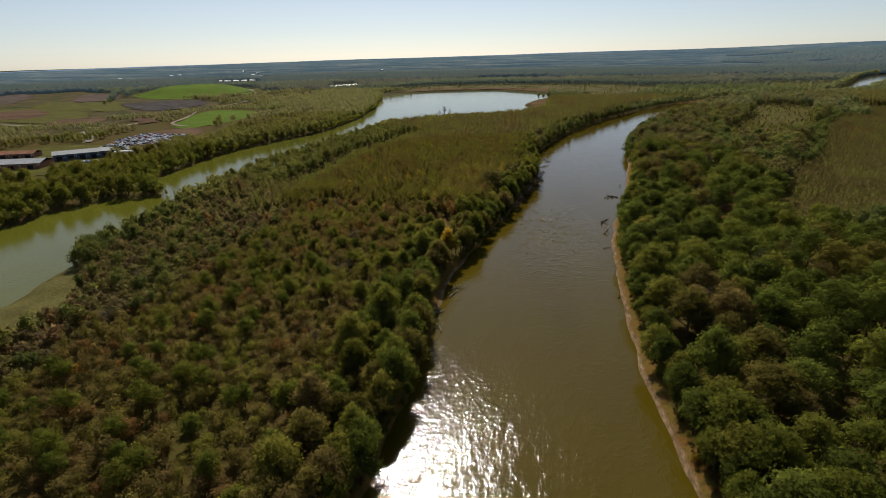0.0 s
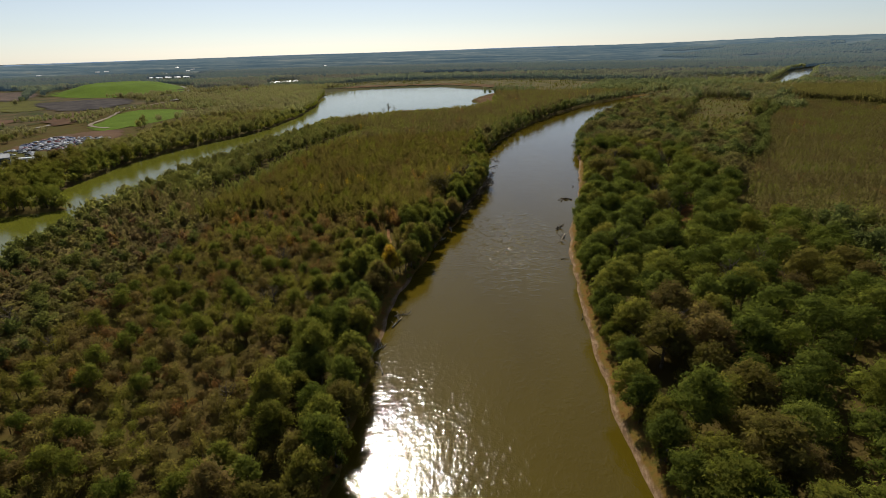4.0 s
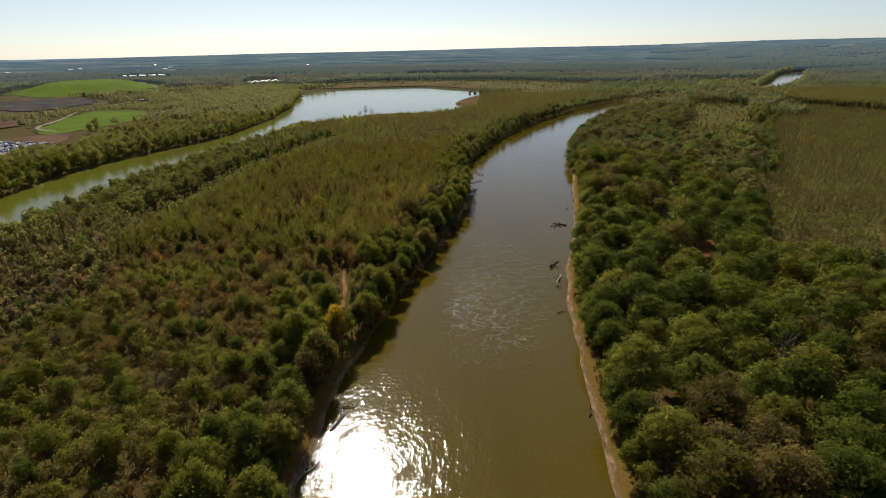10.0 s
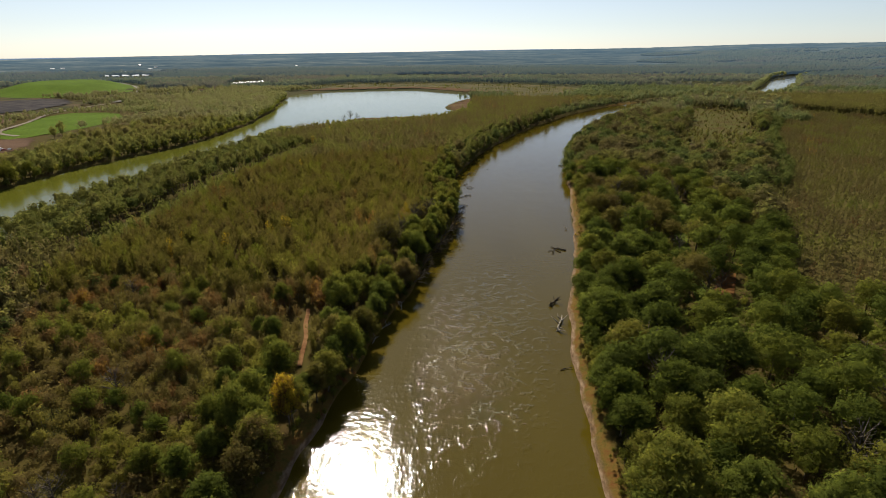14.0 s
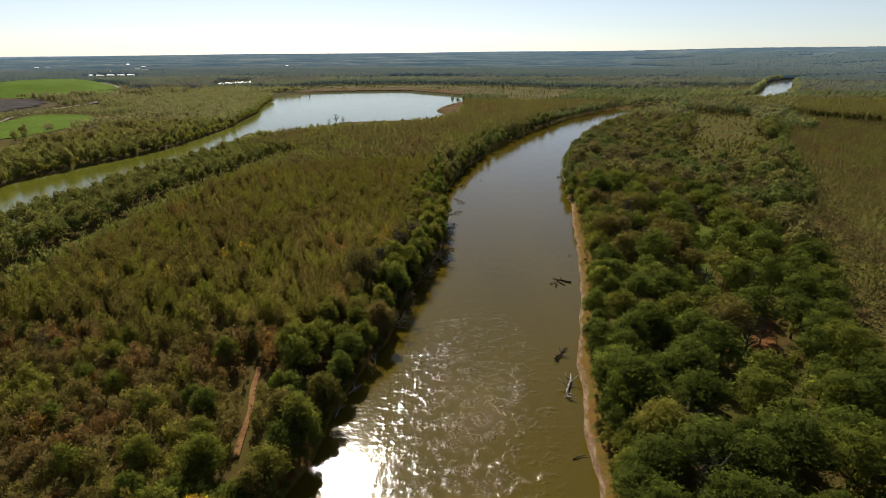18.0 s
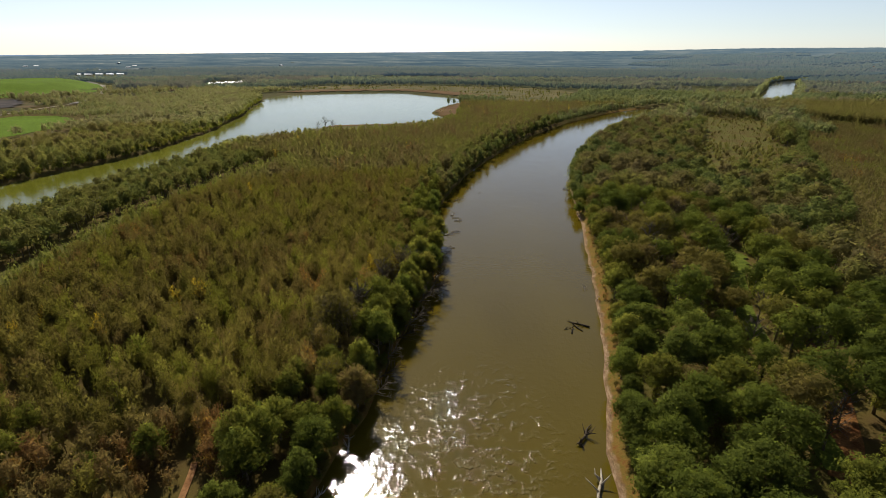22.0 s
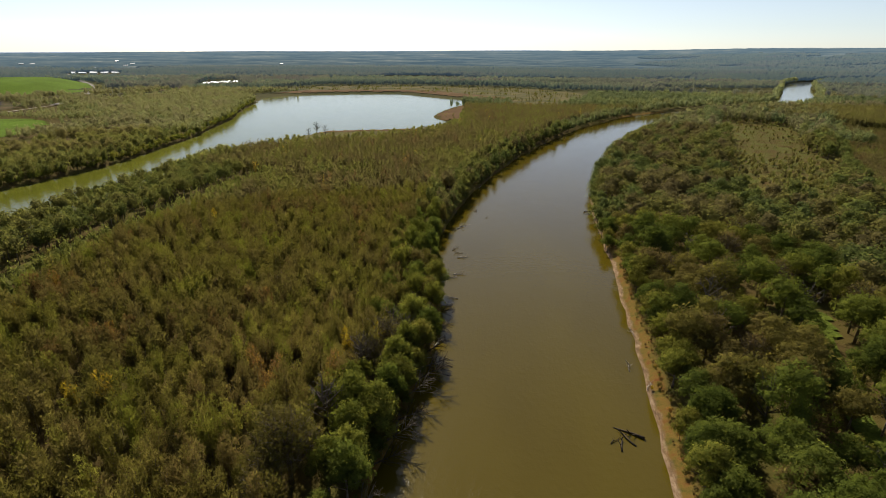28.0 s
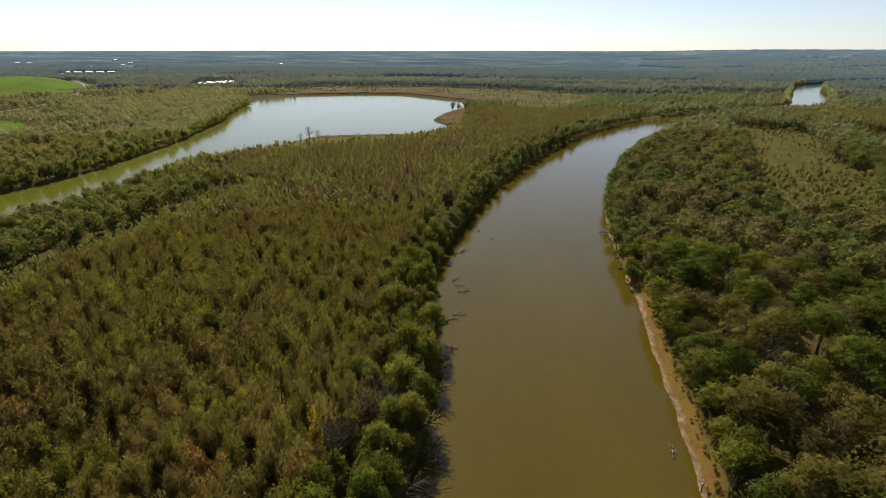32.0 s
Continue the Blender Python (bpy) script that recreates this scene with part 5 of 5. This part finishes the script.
# ---- dead wood ----
def bare_tree(seed, x, y, height, label, mat=GREY_WOOD, sink=0.1, lean=None):
    """A leafless tree; lean: the degrees by which it leans towards the east, over the river."""
    r = np.random.default_rng(seed)
    t = new("bare_tree")
    t.matrix_basis = pose(x, y, level(x, y) - sink, 0, lean or 0, 0 if lean else r.uniform(0, 360))
    trunk = wood(r, height, height * 0.022, height * 0.36, 6, 6)
    part_mesh("trunk", mesh_of("trunk", *trunk, mat, smooth_faces=True), t)
    part_mesh("twig_crown", mesh_of("twig_crown", *twig_crown(r, height), mat), t)
    return tagged(t, label, "tree", "bare trees")


def twig_crown(r, height):
    """Forking branches and fine twigs that fill out a leafless crown."""
    pieces = []
    for i in range(11):
        a, s = 2.4 * i, 0.30 + 0.62 * i / 11
        root = np.array((0, 0, height * s))
        out = np.array((math.cos(a), math.sin(a), r.uniform(0.7, 1.4)))
        reach = height * 0.42 * (1.2 - s)
        pieces.append(tube([root, root + out * reach * 0.5, root + out * reach], [height * 0.010, height * 0.007, height * 0.002], 4))
        for k in range(5):
            q = root + out * reach * r.uniform(0.3, 0.95)
            w = unit(unit(out) + 0.8 * r.normal(size=3) + (0, 0, 0.3)) * reach * r.uniform(0.3, 0.55)
            pieces.append(tube([q, q + w * 0.5 + r.normal(size=3) * 0.1, q + w], [height * 0.005, height * 0.003, height * 0.001], 3))
            for n in range(2):
                e = q + w * r.uniform(0.3, 1.0)
                pieces.append(tube([e, e + unit(unit(w) + 0.8 * r.normal(size=3)) * reach * 0.2], [height * 0.0022, height * 0.001], 3))
    return join(pieces)


for i, (x, y, h, label) in enumerate([
        (-146, 722, 15, "tall bare dead tree on the lake shore"), (-139, 726, 12, "bare dead tree on the lake shore"), (-152, 716, 10, "small bare tree on the lake shore"),
        (-259, 296, 8, "thin bare tree on the channel bar"), (-254, 293, 7, "thin bare tree on the channel bar"),
        (98, 372, 15, "grey bare tree in the woods"), (88, 300, 13, "bare branched tree at a wood clearing"), (74, 268, 12, "bare branched tree at a wood clearing"), (95, 312, 11, "dark bare tree at a rusty glade"), (82, 276, 10, "bare branched tree at a rusty glade"),
        *[(x, y, 11 + i % 2, "grey-brown leafless tree on the island bank") for i, (x, y) in enumerate(BARE_SPOTS)],
        (70, 372, 16, "broad grey leafless tree near the bank"), (74, 516, 11, "grey leafless tree on the river bend"),
        (-27, 338, 13, "grey leafless tree on the island bank"), (-31, 318, 14, "brownish leafless tree on the island bank"), (-25, 352, 11, "grey leafless tree leaning by the water")]):
    bare_tree(100 + i, x, y, h, label)


def half_bare_tree(seed, x, y, scale, tint, leaves, label):
    """A broad old tree that has dropped most of its leaves: forked limbs, a haze of twigs and sparse small leaves."""
    r = np.random.default_rng(seed)
    t = new("half_bare_tree")
    t.matrix_basis = pose(x, y, level(x, y) - 0.1, 0, 0, r.uniform(0, 360))
    t.scale = (scale, scale, scale * 0.9)
    lobes = round_lobes(r, 15, 6.6, 3.0, 16)
    part_mesh("trunk", mesh_of("trunk", *wood(r, 12.5, 0.34, 6.0, 11, 6, 7), BARK, smooth_faces=True), t)
    twigs = []
    for cx, cy, cz, rx, ry, rz in lobes:
        for k in range(26):
            n = unit(r.normal(size=3) + (0, 0, 0.5))
            tip = np.array((cx, cy, cz)) + n * (rx, ry, rz) * r.uniform(0.85, 1.15)
            root = np.array((cx * 0.7, cy * 0.7, cz - rz * 0.6)) + r.normal(size=3) * 0.25
            twigs.append(tube([root, (root + tip) / 2 + r.normal(size=3) * 0.18, tip], [0.045, 0.03, 0.012], 3))
    part_mesh("twig_crown", mesh_of("twig_crown", *join(twigs), BARK), t)
    v, f = leaf_cloud(r, lobes, leaves * 2, 0.66, 1, 0.9, 0.4, 0.8)
    jit = np.repeat(r.uniform(-0.1, 0.1, (len(v) + 2) // 3), 3)[:len(v)]
    part_mesh("leaves", mesh_of("leaves", v, f, LEAVES, tint=np.clip(tint + jit, 0, 1), out=crown_form(v, f)), t, "sparse small leaves")
    return tagged(t, label, "tree", "half-bare trees along the river")


for i, (x, y, s, tint, leaves, label) in enumerate([
        (-34.0, 303.5, 1.25, 0.66, 1500, "broad brown-olive tree with thinning leaves on the island bank"), (-36.5, 296, 0.8, 0.60, 1100, "brown-olive half-bare tree behind the island bank"),
        (-22.5, 350.5, 0.85, 0.60, 320, "grey tree with almost no leaves on the undercut bank"), (-26.0, 343.0, 0.75, 0.62, 260, "grey twiggy tree with almost no leaves"),
        (-31.5, 283, 0.7, 0.50, 1300, "olive tree with thinning leaves above the water"), (78, 384, 1.25, 0.55, 1700, "very broad olive-brown tree with thinning leaves in the woods"),
        (88, 402, 0.95, 0.70, 700, "brownish half-bare tree in the woods"), (99, 425, 1.0, 0.72, 600, "grey-brown half-bare tree in the woods"), (84, 452, 0.95, 0.68, 700, "grey-brown half-bare tree in the woods"),
        (112, 446, 1.0, 0.66, 800, "olive-brown half-bare tree in the woods"), (70, 408, 0.8, 0.70, 500, "brownish half-bare tree near the bank"), (104, 400, 0.9, 0.74, 500, "brownish half-bare tree at a glade"),
        (74, 350, 0.8, 0.72, 500, "twiggy grey-brown tree among green crowns"), (120, 380, 0.95, 0.66, 800, "olive-brown half-bare tree in the woods")]):
    half_bare_tree(300 + i, x, y, s, tint, leaves, label)

for i, (y, h, tip) in enumerate([(283, 9, 48), (291, 10, 55), (299, 8, 42), (311, 9, 58), (318, 10, 50), (325, 9, 62), (334, 10, 46), (341, 11, 55), (347, 9, 64), (355, 8, 52), (366, 8, 60), (378, 7, 66)]):
    bare_tree(400 + i, float(LEFT_X(y)) - 1.6, y, h, "dark leafless tree leaning from the bank over the water", DARK_WOOD if i % 2 else GREY_WOOD, 0.3, tip)


models = [o for o in scene.objects if o.name in ("bare_tree.005", "bare_tree.006", "bare_tree.008")]
spread = random.Random(21)
for i in range(30):
    if i < 18:
        y = spread.uniform(150, 500)
        x = float(RIGHT_X(y)) + spread.uniform(14, 80)
    else:
        x, y = spread.uniform(-150, -50), spread.uniform(100, 260)
    s = spread.uniform(0.65, 0.95) if i < 18 else spread.uniform(0.5, 0.7)
    copy_thing(models[i % len(models)], pose(x, y, level(x, y) - 0.1, 0, 0, spread.uniform(0, 360))).scale = (s, s, s)


def driftwood(seed, x, y, length, turn, arms, mat, name, label, lift=0.15, roots=0):
    """A stranded trunk with branch stubs and, where it has one, a plate of roots."""
    r = np.random.default_rng(seed)
    t = new(name)
    t.matrix_basis = pose(x, y, max(level(x, y), 0.0) + lift, r.uniform(-4, 4), r.uniform(-4, 4), turn)
    thick = length * (0.030 if arms > 4 else 0.035)
    line = [(-length / 2, 0, 0), (-length / 6, r.uniform(-0.3, 0.3), 0.15), (length / 5, r.uniform(-0.3, 0.3), 0.1), (length / 2, 0, 0.25)]
    part_mesh("log", mesh_of("log", *tube(line, [thick * 1.3, thick, thick * 0.8, thick * 0.3], 7), mat, smooth_faces=True), t)
    for k in range(arms):
        q = np.array((r.uniform(-0.3, 0.45) * length, 0, 0.15))
        w = np.array((r.uniform(0.0, 0.3), r.choice((-1, 1)) * r.uniform(0.12, 0.32), r.uniform(0.05, 0.26))) * length
        part_mesh("branch", mesh_of("branch", *tube([q, q + w * 0.55 + r.normal(size=3) * 0.03 * length, q + w], [thick * 0.6, thick * 0.4, thick * 0.12], 5), mat, smooth_faces=True), t)
    for k in range(roots):
        a = r.uniform(0, 6.283)
        q = np.array((-length / 2, 0, 0.0))
        w = np.array((-0.35, math.cos(a), math.sin(a) * 0.8 + 0.3)) * length * r.uniform(0.07, 0.26)
        part_mesh("root", mesh_of("root", *tube([q, q + w * 0.5 + r.normal(size=3) * 0.03 * length, q + w + r.normal(size=3) * 0.04 * length], [thick * 0.9, thick * 0.55, thick * 0.15], 5), mat, smooth_faces=True), t)
    return tagged(t, label, "driftwood", "driftwood in the river")


driftwood(1, 27.6, 274.0, 7.5, 60, 4, DARK_WOOD, "uprooted_tree", "dark uprooted tree with a root plate in shallow water", 0.35, 7)
driftwood(2, 27.2, 258.5, 9.5, 75, 4, PALE_WOOD, "uprooted_tree", "pale uprooted tree stranded at the muddy bank", 0.4, 6)
for i, (dx, dy, ln, tn) in enumerate([(0, 0, 6, 120), (-1.5, -2.0, 5, 80), (1.0, 1.5, 7, 150), (-2.6, -1.2, 3, 40)]):
    driftwood(10 + i, 34.6 + dx, 323.6 + dy, ln, tn, 2, DARK_WOOD, "drift_log", "dark waterlogged branch standing out of the river", 0.1)
for i, (x, y, ln, tn, pale) in enumerate([
        (25.4, 183.2, 4.0, 80, 0), (-31.6, 181.0, 7.0, 20, 1), (-32.5, 176.0, 9.0, 75, 1), (-34.5, 160.0, 8.0, 60, 1), (-32.0, 150.0, 7.0, 110, 1), (25.4, 233, 3.5, 20, 0),
        (-8.0, 386, 6.0, 15, 1), (-6.5, 392, 5.0, 160, 1), (-7.5, 409, 7.0, 30, 1), (-4.6, 413, 6.0, 5, 1), (-3.6, 431, 6.0, 20, 1), (-5.5, 436, 5.0, 170, 1), (-7.0, 441, 6.0, 60, 1),
        (7.8, 488, 2.2, 40, 0), (-5.0, 471, 8.0, 50, 1), (2, 500, 5.0, 70, 1), (-9.0, 372, 6.0, 35, 1), (-10.0, 361, 7.0, 75, 1), (-14.0, 345, 6.0, 50, 1), (-12.5, 352, 5.0, 10, 1),
        (-17.5, 322, 6.0, 60, 1), (-24.0, 268, 7.0, 100, 1), (-26.5, 254, 6.0, 60, 1), (-28.5, 245, 5.0, 80, 1), (60.5, 498, 4.0, 170, 0), (62, 503, 5.0, 15, 0), (43, 352, 5.0, 80, 1), (45.5, 343, 4.5, 60, 1), (49, 372, 5, 95, 1)]):
    driftwood(30 + i, x, y, ln * (0.8 if pale else 1.0), tn, 7 if pale else 1, PALE_WOOD if pale else DARK_WOOD, "drift_log",
              "bleached fallen branch lying along the muddy bank" if pale else "dark log lying at the water's edge", 0.15)


# ---- far hills against the sky ----
def hill_row(name, away, height, colour, glow, seed):
    v, n = [], 150
    for i in range(n):
        a = radians(-58 + 116 * i / (n - 1))
        x, y = math.sin(a) * away, 150 + math.cos(a) * away
        h = skyline(x, y) + height * noise.fractal((a * 3.2, seed, 0), 1.0, 2.0, 3) + 1.2 * noise.noise((a * 60, seed, 0))
        v += [(x, y, -5), (x, y, h * 0.6), (x * 1.03, 150 + (y - 150) * 1.03, h), (x * 1.06, 150 + (y - 150) * 1.06, -5)]
    f = [(4 * i + k, 4 * i + 4 + k, 4 * i + 5 + k, 4 * i + 1 + k) for i in range(n - 1) for k in range(3)]
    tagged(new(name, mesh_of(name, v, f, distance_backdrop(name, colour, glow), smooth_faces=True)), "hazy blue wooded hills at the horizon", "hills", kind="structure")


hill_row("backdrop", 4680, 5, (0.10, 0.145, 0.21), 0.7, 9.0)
